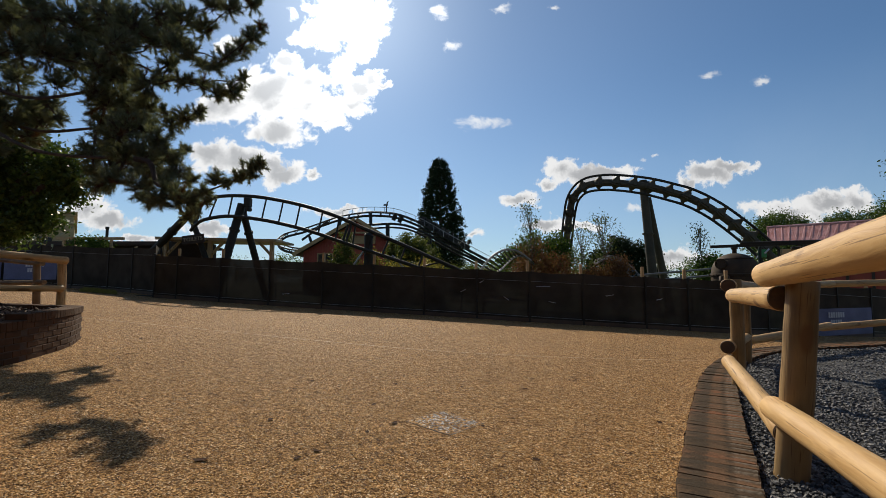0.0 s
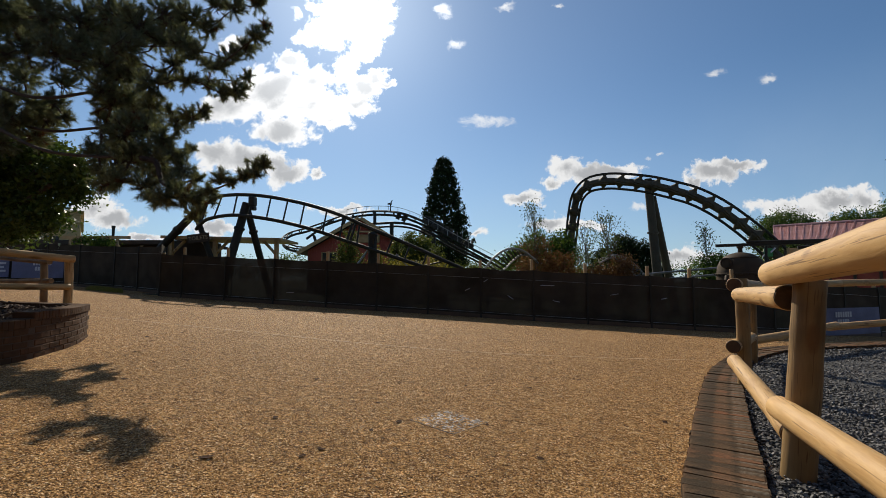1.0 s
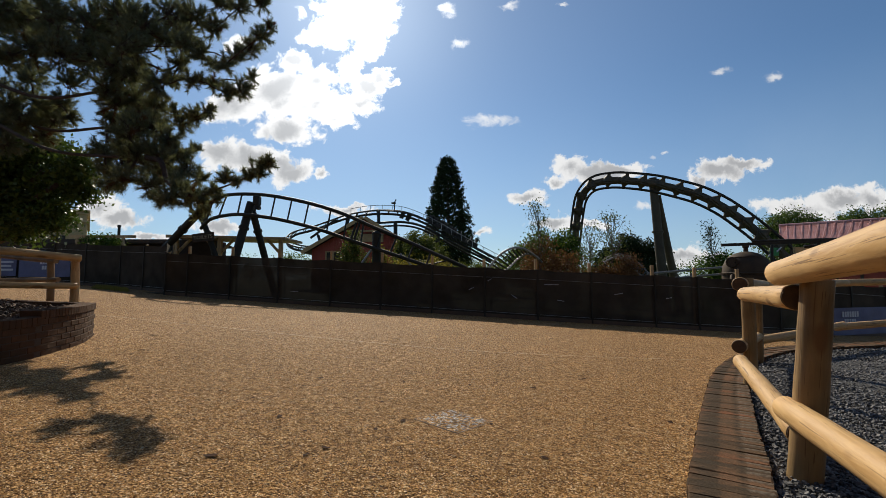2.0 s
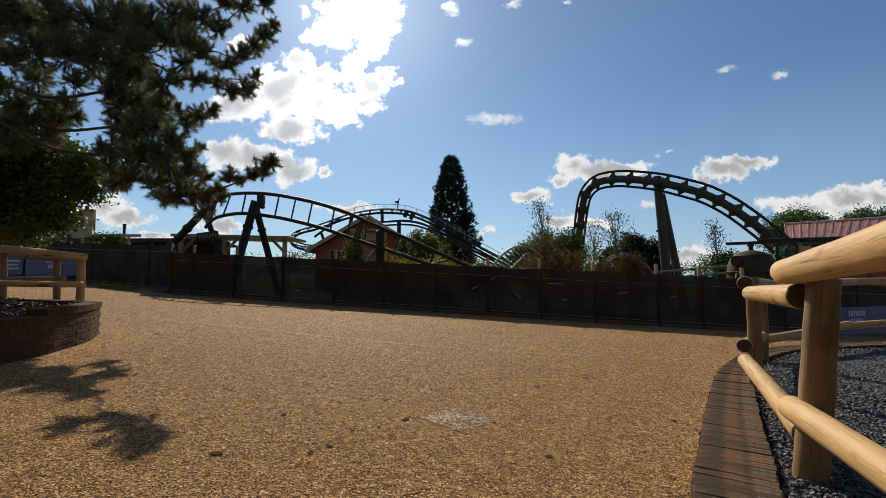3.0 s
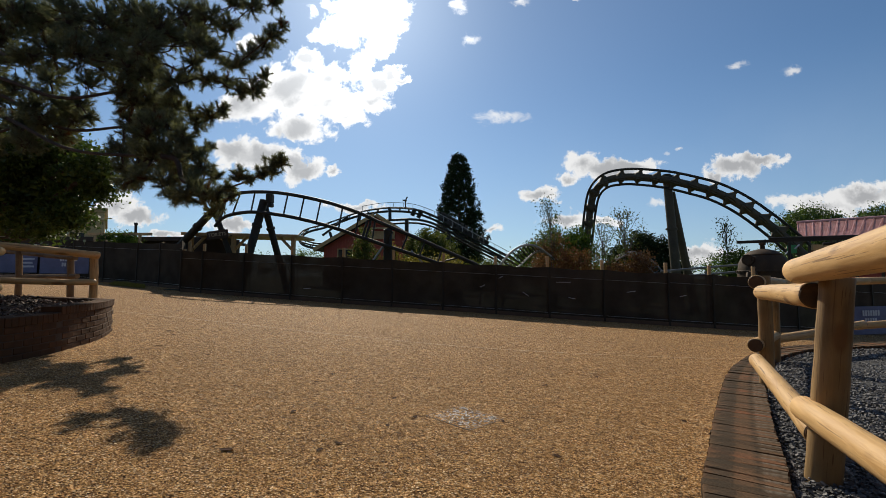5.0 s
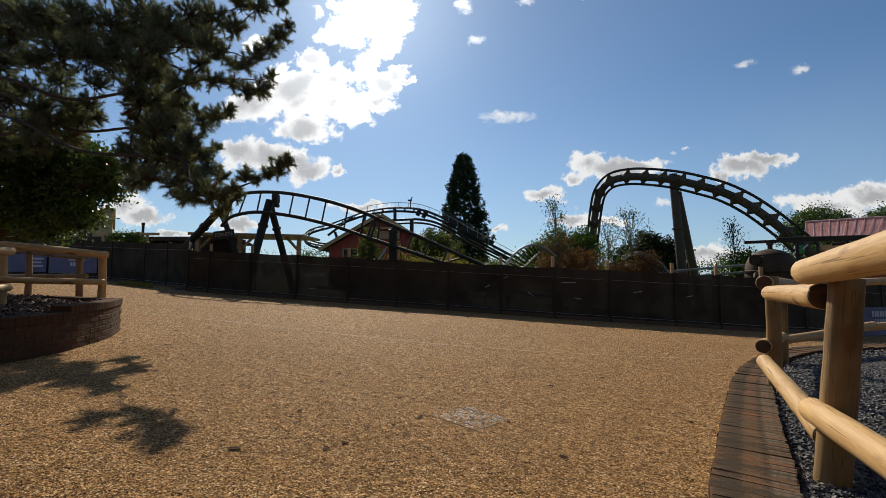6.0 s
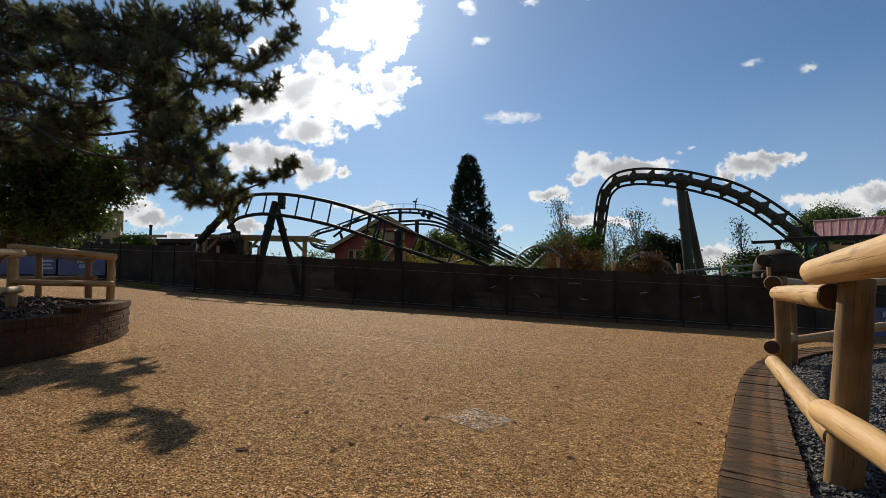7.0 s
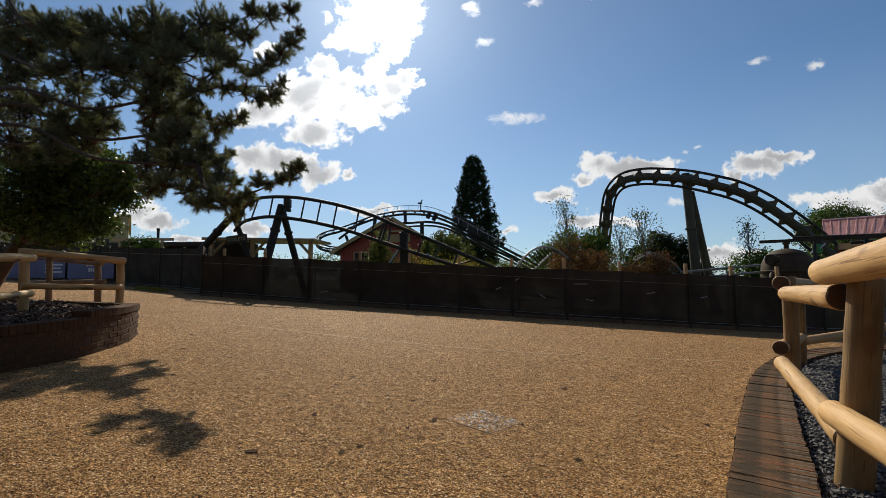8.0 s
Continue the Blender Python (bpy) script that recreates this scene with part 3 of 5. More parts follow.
log_between((2.17, 2.98, 1.15), (0.66, -0.30, 1.33), 0.082, near_rail, taper=1.12, dome=True)
log_between((2.11, 2.90, 0.30), (0.87, -0.30, 0.40), 0.076, near_rail, taper=1.0)
log_between((2.205, 2.90, 0.995), (3.27, 5.05, 0.93), 0.082, near_rail, sawn=True)
log_between((2.175, 2.88, 0.145), (3.22, 5.05, 0.23), 0.078, near_rail, sawn=True)
log_between((3.43, 5.35, 1.06), (5.34, 7.70, 1.05), 0.080, near_rail, sawn=True)
log_between((3.39, 5.35, 0.33), (5.25, 7.70, 0.15), 0.078, near_rail, sawn=True)
log_between((5.36, 7.80, 1.02), (8.20, 9.40, 1.05), 0.075, near_rail)
log_between((5.27, 7.80, 0.08), (8.14, 9.40, 0.19), 0.075, near_rail)
log_between((8.02, 9.40, 1.06), (11.33, 10.40, 1.13), 0.075, near_rail)
log_between((7.96, 9.40, 0.15), (11.25, 10.40, 0.23), 0.075, near_rail)
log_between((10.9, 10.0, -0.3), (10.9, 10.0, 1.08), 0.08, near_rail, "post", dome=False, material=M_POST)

# ---- planter with its railing ----
PLANTER = smooth_line([(-4.75, 1.2, 0.2), (-4.73, 3.2, 0.2), (-4.75, 4.8, 0.2), (-4.95, 5.6, 0.2), (-5.2, 6.25, 0.21), (-5.62, 6.95, 0.22)], 0.1)
PLANTER_BACK = smooth_line([(-5.62, 6.95, 0.22), (-6.6, 7.35, 0.25), (-8.0, 7.9, 0.3), (-11.0, 8.6, 0.4)], 0.1)


def planter_top(p):
    return 0.735 if p.y > 5.15 else 0.66


def planter():
    core = B()
    line = PLANTER + PLANTER_BACK[1:]
    prev = None
    for i, p in enumerate(line):
        t = (line[min(i + 1, len(line) - 1)] - line[max(i - 1, 0)]).normalized()
        n = Vector((-t.y, t.x, 0)).normalized()
        z0, z1 = gz(p.x, p.y) - 0.2, planter_top(p) - 0.02
        o, q = p + n * 0.005, p + n * 0.21
        ring = [core.verts.new(c) for c in ((o.x, o.y, z0), (o.x, o.y, z1), (q.x, q.y, z1), (q.x, q.y, z0))]
        if prev:
            for k in range(4):
                core.faces.new((prev[k], prev[(k + 1) % 4], ring[(k + 1) % 4], ring[k]))
        prev = ring
    ob = tagged(part("planter_wall", core, M_JOINT), "curved red-brown brick planter wall at the path", "wall", kind="structure")
    soil = B()
    vs = [soil.verts.new((p.x - 0.12, p.y - 0.02, 0.62)) for p in line] + [soil.verts.new((-14, 9.2, 0.72)), soil.verts.new((-14, 1.2, 0.62))]
    soil.faces.new(vs)
    bmesh.ops.triangulate(soil, faces=soil.faces[:])
    tagged(part("planter_soil", soil, M_SOIL), "dark soil in the brick planter", "soil", kind="structure")
    v, f = [], []
    rng = random.Random(8)
    for _ in range(6000):
        x, y = rng.uniform(-9.5, -4.9), rng.uniform(2.5, 8.0)
        if y > 7.0 - 0.45 * (x + 5.62) - 0.2 or (x > -5.2 and y > 6.0) or (x > -5.55 + 0.2 and y > 6.3) or x > -4.9 - max(0, y - 5.2) * 0.42:
            continue
        z = 0.64 + 0.05 * rng.random() + 0.05 * noise.noise((x * 1.5, y * 1.5, 0)) + 0.02 * max(0, -5.6 - x)
        m = pose(x, y, z, rng.uniform(-50, 50), rng.uniform(-50, 50), rng.uniform(0, 360))
        a, b, h = rng.uniform(0.02, 0.055), rng.uniform(0.008, 0.02), rng.uniform(0.003, 0.008)
        base = len(v)
        for sx, sy, sz in ((-1, -1, -1), (1, -.7, -1), (.8, 1, -1), (-.9, .8, -1), (-.9, -.8, 1), (.9, -.6, 1), (.7, .8, 1), (-.8, .7, 1)):
            v.append((m @ Vector((a * sx, b * sy, h * sz))).to_tuple())
        for q in ((3, 2, 1, 0), (4, 5, 6, 7), (0, 1, 5, 4), (1, 2, 6, 5), (2, 3, 7, 6), (3, 0, 4, 7)):
            f.append(tuple(base + k for k in q))
    tagged(raw("bark_mulch", v, f, M_MULCH), "dark bark chip mulch in the planter", "mulch", kind="stuff")
    return ob


planter_wall = planter()
planter_rail = thing("log_railing", "low timber log railing on brick planter, partly shaded", "railing")
log_between((-6.22, 7.25, 0.55), (-6.26, 7.25, 1.51), 0.062, planter_rail, "post", dome=False)
log_between((-6.76, 6.10, 0.56), (-6.82, 6.10, 1.59), 0.066, planter_rail, "post", dome=False)
log_between((-6.12, 7.20, 1.45), (-6.76, 6.05, 1.53), 0.060, planter_rail, dome=True)
log_between((-6.16, 7.20, 1.00), (-6.74, 6.05, 1.05), 0.050, planter_rail, dome=True)
log_between((-6.60, 6.05, 1.45), (-5.87, 4.40, 1.37), 0.062, planter_rail)
log_between((-6.60, 6.05, 0.93), (-5.82, 4.40, 0.88), 0.055, planter_rail)
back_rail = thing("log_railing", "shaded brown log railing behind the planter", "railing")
log_between((-7.57, 8.30, 0.63), (-7.60, 8.30, 1.46), 0.06, back_rail, "post", M_TIMBER_SHADED, False)
log_between((-9.15, 8.80, 0.60), (-9.20, 8.80, 1.64), 0.06, back_rail, "post", M_TIMBER_SHADED, False)
log_between((-7.42, 8.20, 1.45), (-10.16, 9.20, 1.66), 0.05, back_rail, "rail", M_TIMBER_SHADED)
log_between((-7.36, 8.20, 1.10), (-10.11, 9.20, 1.10), 0.045, back_rail, "rail", M_TIMBER_SHADED)

# ---- site fence with black mesh ----
POSTS = [-31.0, -28.6, -26.2, -24.0, -22.0, -19.8, -17.5, -15.5, -13.4, -12.3, -11.2, -9.15, -6.95, -4.7, -2.7, -0.72, 1.25, 3.12, 5.0, 7.15, 8.65, 10.15, 11.8, 13.4, 15.3, 17.2, 19.4, 21.6, 23.8]


def fence_top(x):
    return 2.25 if x < -12.4 else 1.82 + 0.012 * max(0, x - 6)


site_fence = thing("site_fence", "tall black mesh fabric fence on timber posts along the path", "fence")
rng = random.Random(12)
for i, x in enumerate(POSTS):
    y, z = fence_y(x), gz(x, fence_y(x))
    up = fence_top(x) + (rng.uniform(0.30, 0.42) if -12 < x < 11 else 0.05)
    o = part("post", box(B(), (0, 0, up / 2 - 0.1), (0.10, 0.09, up + 0.2), bevel=0.008), M_BATTEN, site_fence)
    o.location = (x, y + 0.13, z)
    o.rotation_euler = (rng.uniform(-0.012, 0.012), rng.uniform(-0.015, 0.015), rng.uniform(-0.2, 0.2))
    if i + 1 < len(POSTS):
        x2 = POSTS[i + 1]
        p, q = Vector((x, y, z)), Vector((x2, fence_y(x2), gz(x2, fence_y(x2))))
        h = fence_top((x + x2) / 2)
        bm = B()
        cols, rows = 12, 9
        grid = [[bm.verts.new(p.lerp(q, a / cols) + Vector((0, -0.015 - 0.03 * noise.noise((x + a * 0.4, b * 0.5, i)) * math.sin(math.pi * a / cols), 0.06 + (h - 0.06 - (0.05 * math.sin(math.pi * a / cols) if b == rows else 0)) * b / rows))) for b in range(rows + 1)] for a in range(cols + 1)]
        for a in range(cols):
            for b in range(rows):
                bm.faces.new((grid[a][b], grid[a + 1][b], grid[a + 1][b + 1], grid[a][b + 1]))
        part("mesh_panel", bm, M_NET, site_fence, "black see-through mesh fabric", True)
        m = p.lerp(q, 0.5)
        ang, pitch = math.atan2(q.y - p.y, q.x - p.x), math.atan2(q.z - p.z, math.hypot(q.x - p.x, q.y - p.y))
        length = (q - p).length - 0.02
        turn = Matrix.Rotation(ang, 4, "Z") @ Matrix.Rotation(-pitch, 4, "Y")
        part("kickboard", box(B(), (0, 0, 0), (1, 1, 1), m=Matrix.Translation(m + Vector((0, -0.04, 0.05))) @ turn @ Matrix.Diagonal((length, 0.03, 0.16, 1))), M_KICK, site_fence)
        tube_bm = tube(B(), [p + Vector((0.06, -0.05, h - 0.36)), q + Vector((-0.06, -0.05, h - 0.36))], 0.008, 6)
        part("wire", tube_bm, M_GREY, site_fence, "thin pale line wire")
        tube_bm = tube(B(), [p + Vector((0.06, -0.045, 0.2)), q + Vector((-0.06, -0.045, 0.2))], 0.008, 6)
        part("wire", tube_bm, M_GALV, site_fence)
        s = p.lerp(q, 0.12)
        part("panel_frame", tube(B(), [s + Vector((0, 0.05, 0.0)), s + Vector((0, 0.05, h - 0.1))], 0.025, 8), M_STEEL, site_fence)
        part("clamp_strip", box(B(), p + Vector((0.0, -0.06, h / 2)), (0.055, 0.025, h - 0.02), ang), M_STEEL, site_fence, "dark strip clamping the mesh")


for x, z, w, a in ((1.42, 1.36, 0.16, 0.5), (0.75, 1.0, 0.2, 0.45), (3.6, 1.3, 0.5, 0.0), (5.9, 1.1, 0.3, 0.15), (7.6, 1.05, 0.22, 0.2), (3.9, 0.75, 0.25, -0.2), (-6.2, 0.5, 0.3, 0.05), (2.3, 0.8, 0.24, -0.6)):
    y = fence_y(x) - 0.09
    part("torn_strip", box(B(), (0, 0, 0), (1, 1, 1), m=Matrix.Translation((x, y, gz(x, y) + z)) @ Matrix.Rotation(-a, 4, "Y") @ Matrix.Diagonal((w, 0.012, 0.018, 1))), M_PALE, site_fence, "pale torn strip")


def banner(label, a, b, z0, z1, bars):
    """Cloth banner tied to the fence; printed shapes a little proud of it."""
    a, b = Vector(a), Vector(b)
    t = (b - a)
    n = Vector((t.y, -t.x, 0)).normalized()
    top = thing("banner", label, "banner")
    bm = B()
    cols = 24
    grid = [[bm.verts.new(a.lerp(b, i / cols) + n * (0.012 * math.sin(i * 0.9)) + Vector((0, 0, z0 + (z1 - z0) * j / 4))) for j in range(5)] for i in range(cols + 1)]
    for i in range(cols):
        for j in range(4):
            bm.faces.new((grid[i][j], grid[i + 1][j], grid[i + 1][j + 1], grid[i][j + 1]))
    part("cloth", bm, M_BANNER, top, smooth=True)
    ang = math.atan2(t.y, t.x)
    for u0, u1, v0, v1 in bars:
        c = a.lerp(b, (u0 + u1) / 2) + n * 0.03 + Vector((0, 0, z0 + (z1 - z0) * (v0 + v1) / 2))
        part("print", box(B(), c, (t.length * (u1 - u0), 0.006, (z1 - z0) * (v1 - v0)), ang), M_PALE, top)
    return top


def print_blocks(u, w):
    """Two rows of plain blocks where the banner's print stands."""
    return [(u + w * k, u + w * (k + 0.72), 0.66, 0.86) for k in range(7)] + [(u + w * (k + 0.8), u + w * (k + 1.52), 0.38, 0.58) for k in range(5)]


banner("dark blue cloth banner with pale block print on fence", (13.6, fence_y(13.6) - 0.1, 0), (17.1, fence_y(17.1) - 0.1, 0), -0.92, 0.10, print_blocks(0.30, 0.036))
banner("faded blue cloth banner with pale block print on fence", (-23.9, fence_y(-23.9) - 0.15, 0), (-20.7, fence_y(-20.7) - 0.15, 0), 1.25, 2.3, print_blocks(0.42, 0.052))
banner("faded blue cloth banner with pale printed lines on fence", (-29.5, fence_y(-29.5) - 0.15, 0), (-24.05, fence_y(-24.05) - 0.15, 0), 1.3, 2.35, [(0.76, 0.97, 0.68, 0.78), (0.76, 0.95, 0.48, 0.58), (0.76, 0.97, 0.28, 0.38)])


# ---- roller coasters ----
def big_coaster():
    top = thing("roller_coaster", "dark olive steel coaster track climbing over a steel support", "coaster")
    line = smooth_line([(8.06, 29.40, 2.22), (8.19, 29.20, 3.90), (8.32, 29.00, 5.38), (8.49, 28.60, 6.55), (9.01, 28.00, 7.20), (10.00, 27.50, 7.34), (11.04, 27.00, 7.19), (12.15, 26.40, 6.89), (13.30, 26.00, 6.49), (14.40, 25.60, 6.01), (15.45, 25.20, 5.27), (16.43, 24.80, 4.31), (17.37, 24.40, 3.22), (18.01, 24.00, 2.26)], 0.25)
    part("spine", tube(B(), line, 0.225, 14), M_OLIVE, top, "thick olive spine tube", True)
    ups, downs = [], []
    for i, p in enumerate(line):
        t = (line[min(i + 1, len(line) - 1)] - line[max(i - 1, 0)]).normalized()
        n = Vector((0, 1, 0)).cross(t).normalized()
        if n.z < 0 and i > len(line) // 4:
            n = -n
        if i <= len(line) // 4 and n.x > 0:
            n = -n
        k = min(1, i / len(line) * 1.6)
        ups.append(p + n * (0.40 + 0.06 * k) + Vector((0, -0.28, 0)))
        downs.append(p - n * (0.36 + 0.10 * k) + Vector((0, 0.12, 0)))
    part("rail", tube(B(), ups, 0.075, 10), M_STEEL, top, smooth=True)
    part("rail", tube(B(), downs, 0.075, 10), M_STEEL, top, smooth=True)
    for i in range(2, len(line) - 1, 4):
        p = line[i]
        bm = B()
        for q in (ups[i], downs[i]):
            tube(bm, [p, p.lerp(q, 0.45), p.lerp(q, 0.75), q], (0.44, 0.22, 0.10, 0.11), 8)
        part("cross_tie", bm, M_OLIVE, top, smooth=True)
    a = Vector((12.22, 26.70, 6.95))
    foot = Vector((12.58, 26.30, 1.27))
    foot.z = gz(foot.x, foot.y)
    bm = tube(B(), [foot, a + Vector((0, 0, 0.35))], (0.28, 0.23), 16)
    part("leg", bm, M_OLIVE, top, smooth=True)
    foot2 = Vector((14.22, 27.80, 1.28))
    foot2.z = gz(foot2.x, foot2.y)
    part("leg", tube(B(), [foot2, Vector((12.57, 26.90, 6.29))], (0.25, 0.19), 14), M_OLIVE, top, smooth=True)
    part("saddle", box(B(), a + Vector((0.1, 0, 0.05)), (0.55, 0.45, 0.45), bevel=0.05), M_OLIVE, top)
    for f0, r in ((foot, 0.34), (foot2, 0.31)):
        part("base_plate", tube(B(), [f0, f0 + Vector((0, 0, 0.08))], r + 0.22, 16), M_STEEL, top)
    mid = foot.lerp(a, 0.62)
    part("flange", tube(B(), [mid, mid + Vector((0, 0, 0.09))], 0.33, 16), M_OLIVE, top, smooth=True)


big_coaster()


def ladder_coaster():
    top = thing("roller_coaster", "black steel ladder track coaster with leaning supports", "coaster")
    hi = smooth_line([(-13.22, 23.40, 4.10), (-12.93, 23.00, 4.58), (-12.55, 22.60, 5.05), (-12.08, 22.40, 5.34), (-10.90, 22.00, 5.43), (-9.40, 21.80, 5.36), (-7.91, 21.60, 5.10), (-6.45, 21.40, 4.73), (-5.02, 21.20, 4.23), (-3.88, 21.00, 3.71), (-2.77, 20.80, 3.23), (-1.69, 20.60, 2.76), (-0.63, 20.40, 2.27), (0.72, 20.20, 1.66)], 0.3)
    lo = smooth_line([(-12.93, 22.60, 3.76), (-12.57, 22.30, 3.96), (-12.10, 22.00, 4.17), (-11.43, 22.00, 4.34), (-10.39, 21.60, 4.34), (-8.91, 21.40, 4.15), (-7.73, 21.20, 3.90), (-6.30, 21.00, 3.52), (-4.90, 20.80, 3.04), (-3.66, 20.60, 2.62), (-2.45, 20.40, 2.22), (-1.13, 20.20, 1.77)], 0.3)
    part("rail", tube(B(), hi, 0.088, 10), M_STEEL, top, smooth=True)
    part("rail", tube(B(), lo, 0.088, 10), M_STEEL, top, smooth=True)
    n = 17
    for i in range(1, n):
        a = hi[round((len(hi) - 1) * i / n)]
        b = min(lo, key=lambda q: abs(q.x - a.x + 0.16))
        part("rung", tube(B(), [a, b], 0.042, 8), M_STEEL, top, smooth=True)
    for a, b, r in (((-10.09, 22.00, 5.00), (-10.59, 21.40, 1.86), 0.20), ((-10.18, 22.20, 4.86), (-9.79, 23.40, 1.93), 0.17),
                    ((-13.20, 22.90, 4.69), (-16.08, 24.20, 2.58), 0.20), ((-13.25, 23.10, 4.54), (-12.41, 23.25, 2.22), 0.14)):
        b = Vector(b)
        run = b - Vector(a)
        foot = b + run * ((gz(b.x, b.y) - 0.1 - b.z) / run.z)
        part("leg", tube(B(), [a, b, foot], r, 12), M_STEEL, top, smooth=True)
        q = Vector(a).lerp(b, 0.42)
        d = (b - Vector(a)).normalized()
        part("flange", tube(B(), [q - d * 0.06, q + d * 0.06], r + 0.05, 12), M_STEEL, top, smooth=True)
    part("bracket", box(B(), (-9.70, 21.80, 5.06), (0.30, 0.4, 0.50), bevel=0.05), M_STEEL, top)
    part("bracket", box(B(), (-9.66, 21.80, 4.72), (0.22, 0.35, 0.20), bevel=0.04), M_STEEL, top)
    c = Vector((-3.52, 20.90, 2.11))
    g = Vector((c.x, c.y, gz(c.x, c.y)))
    part("column", tube(B(), [g, Vector((-3.53, 20.90, 3.13)), Vector((-3.51, 20.90, 3.32)), Vector((-3.46, 20.90, 3.45))], (0.22, 0.20, 0.24, 0.05), 14), M_STEEL, top, "dark column with a capped head", True)
    part("brace", tube(B(), [(-3.69, 20.90, 2.65), (-4.33, 20.70, 1.68)], 0.05, 8), M_GALV, top, smooth=True)
    part("brace", tube(B(), [(-2.36, 20.50, 2.35), (-1.66, 20.30, 1.62)], 0.04, 8), M_GALV, top, smooth=True)
    part("brace", tube(B(), [(-4.53, 21.00, 3.84), (-4.74, 20.80, 2.96)], 0.06, 8), M_STEEL, top, smooth=True)
    part("brace", tube(B(), [(-4.37, 21.00, 3.84), (-4.58, 20.80, 2.96)], 0.06, 8), M_STEEL, top, smooth=True)


ladder_coaster()


def far_coaster():
    top = thing("roller_coaster", "distant dark coaster with lift hill, walkway and parked train", "coaster")
    line = smooth_line([(-12.38, 41.00, 4.19), (-13.85, 41.00, 4.19), (-15.38, 42.00, 4.64), (-16.35, 44.00, 5.37), (-16.28, 46.00, 6.22), (-15.02, 47.00, 6.75), (-13.40, 47.00, 7.30), (-11.12, 47.00, 8.09), (-8.53, 46.00, 8.36), (-6.75, 46.00, 8.42), (-4.86, 45.00, 8.09), (-3.12, 45.00, 7.50), (-1.36, 44.00, 6.51), (0.88, 43.00, 5.11), (3.08, 43.00, 3.90), (5.27, 43.00, 2.74)], 0.6)
    side = Vector((0, 0.55, 0.12))
    part("rail", tube(B(), [p - side for p in line], 0.075, 8), M_STEEL, top, smooth=True)
    part("rail", tube(B(), [p + side for p in line], 0.075, 8), M_STEEL, top, smooth=True)
    part("spine", tube(B(), [p - Vector((0, 0, 0.38)) for p in line], 0.12, 10), M_STEEL, top, smooth=True)
    for i in range(1, len(line) - 1, 2):
        p = line[i]
        part("cross_tie", tube(B(), [p - side, p - Vector((0, 0, 0.38)), p + side], 0.055, 6), M_STEEL, top)
    start = next(i for i, p in enumerate(line) if p.x > -11 and p.y > 44.5)
    hand = [p + Vector((0, -0.7, 0.42)) for p in line[start:]]
    part("handrail", tube(B(), hand, 0.028, 6), M_GALV, top)
    for p in hand[::2]:
        part("baluster", tube(B(), [p, p - Vector((0, 0, 0.55))], 0.024, 5), M_GALV, top)
    low = smooth_line([(-9.15, 44.00, 6.79), (-7.01, 44.00, 6.85), (-4.63, 44.00, 6.91), (-2.46, 43.50, 6.28), (0.88, 43.00, 4.39), (3.85, 42.50, 2.83)], 0.8)
    part("lower_rail", tube(B(), low, 0.12, 8), M_STEEL, top, smooth=True)
    part("lower_rail", tube(B(), [p + Vector((0, 0.9, -0.25)) for p in low], 0.10, 8), M_STEEL, top, smooth=True)
    for a, b, r in (((-7.41, 45.00, 8.15), (-7.23, 44.00, 6.85), 0.16), ((-5.54, 44.00, 6.96), (-5.49, 44.00, 2.22), 0.2), ((-1.34, 43.50, 5.55), (-1.33, 43.50, 1.65), 0.22),
                    ((-12.06, 46.00, 7.47), (-14.04, 44.00, 5.32), 0.12), ((-10.65, 46.00, 7.71), (-10.74, 45.00, 6.28), 0.12), ((-13.31, 44.00, 5.60), (-12.54, 43.00, 4.12), 0.14), ((-4.86, 45.00, 8.03), (-5.09, 45.00, 7.44), 0.22), ((-4.17, 45.00, 7.79), (-4.51, 45.00, 7.21), 0.22)):
        part("support", tube(B(), [a, b], r, 10), M_STEEL, top, smooth=True)
    part("wind_vane", tube(B(), [(-5.79, 45.00, 8.16), (-5.80, 45.00, 9.05), (-5.62, 45.00, 9.40)], 0.06, 6), M_STEEL, top)
    part("wind_vane", box(B(), (-5.88, 45.00, 9.02), (0.42, 0.16, 0.16)), M_STEEL, top)
    train = thing("coaster_train", "dark coaster train parked on the drop", "coaster train")
    i0 = min(range(len(line)), key=lambda i: abs(line[i].x - (-1.6)) + (20 if line[i].y > 46 else 0))
    for k in range(5):
        p, q = line[i0 + 2 * k], line[i0 + 2 * k + 1]
        t = (q - p).normalized()
        m = Matrix.Translation(p + Vector((0, 0, 0.18))) @ t.to_track_quat("X", "Z").to_matrix().to_4x4()
        car = part("car", box(B(), (0, 0, 0), (1, 1, 1), m=m @ Matrix.Diagonal((1.0, 1.15, 0.34, 1))), M_STEEL, train)
        for dx in (-0.30, 0.22):
            part("seat_back", box(B(), (0, 0, 0), (1, 1, 1), m=m @ Matrix.Translation((dx, 0, 0.34)) @ Matrix.Rotation(-0.25, 4, "Y") @ Matrix.Diagonal((0.14, 0.95, 0.52, 1))), M_STEEL, car)


far_coaster()


def kiddie_track(label, a, b):
    top = thing("coaster_track", label, "coaster track")
    pa, pb = smooth_line(a, 0.2), smooth_line(b, 0.2)
    part("rail", tube(B(), pa, 0.045, 8), M_GREY, top, smooth=True)
    part("rail", tube(B(), pb, 0.045, 8), M_GREY, top, smooth=True)
    n = 22
    for i in range(n + 1):
        p, q = pa[round((len(pa) - 1) * i / n)], pb[round((len(pb) - 1) * i / n)]
        part("tie", tube(B(), [p, q], 0.03, 6), M_STEEL, top)


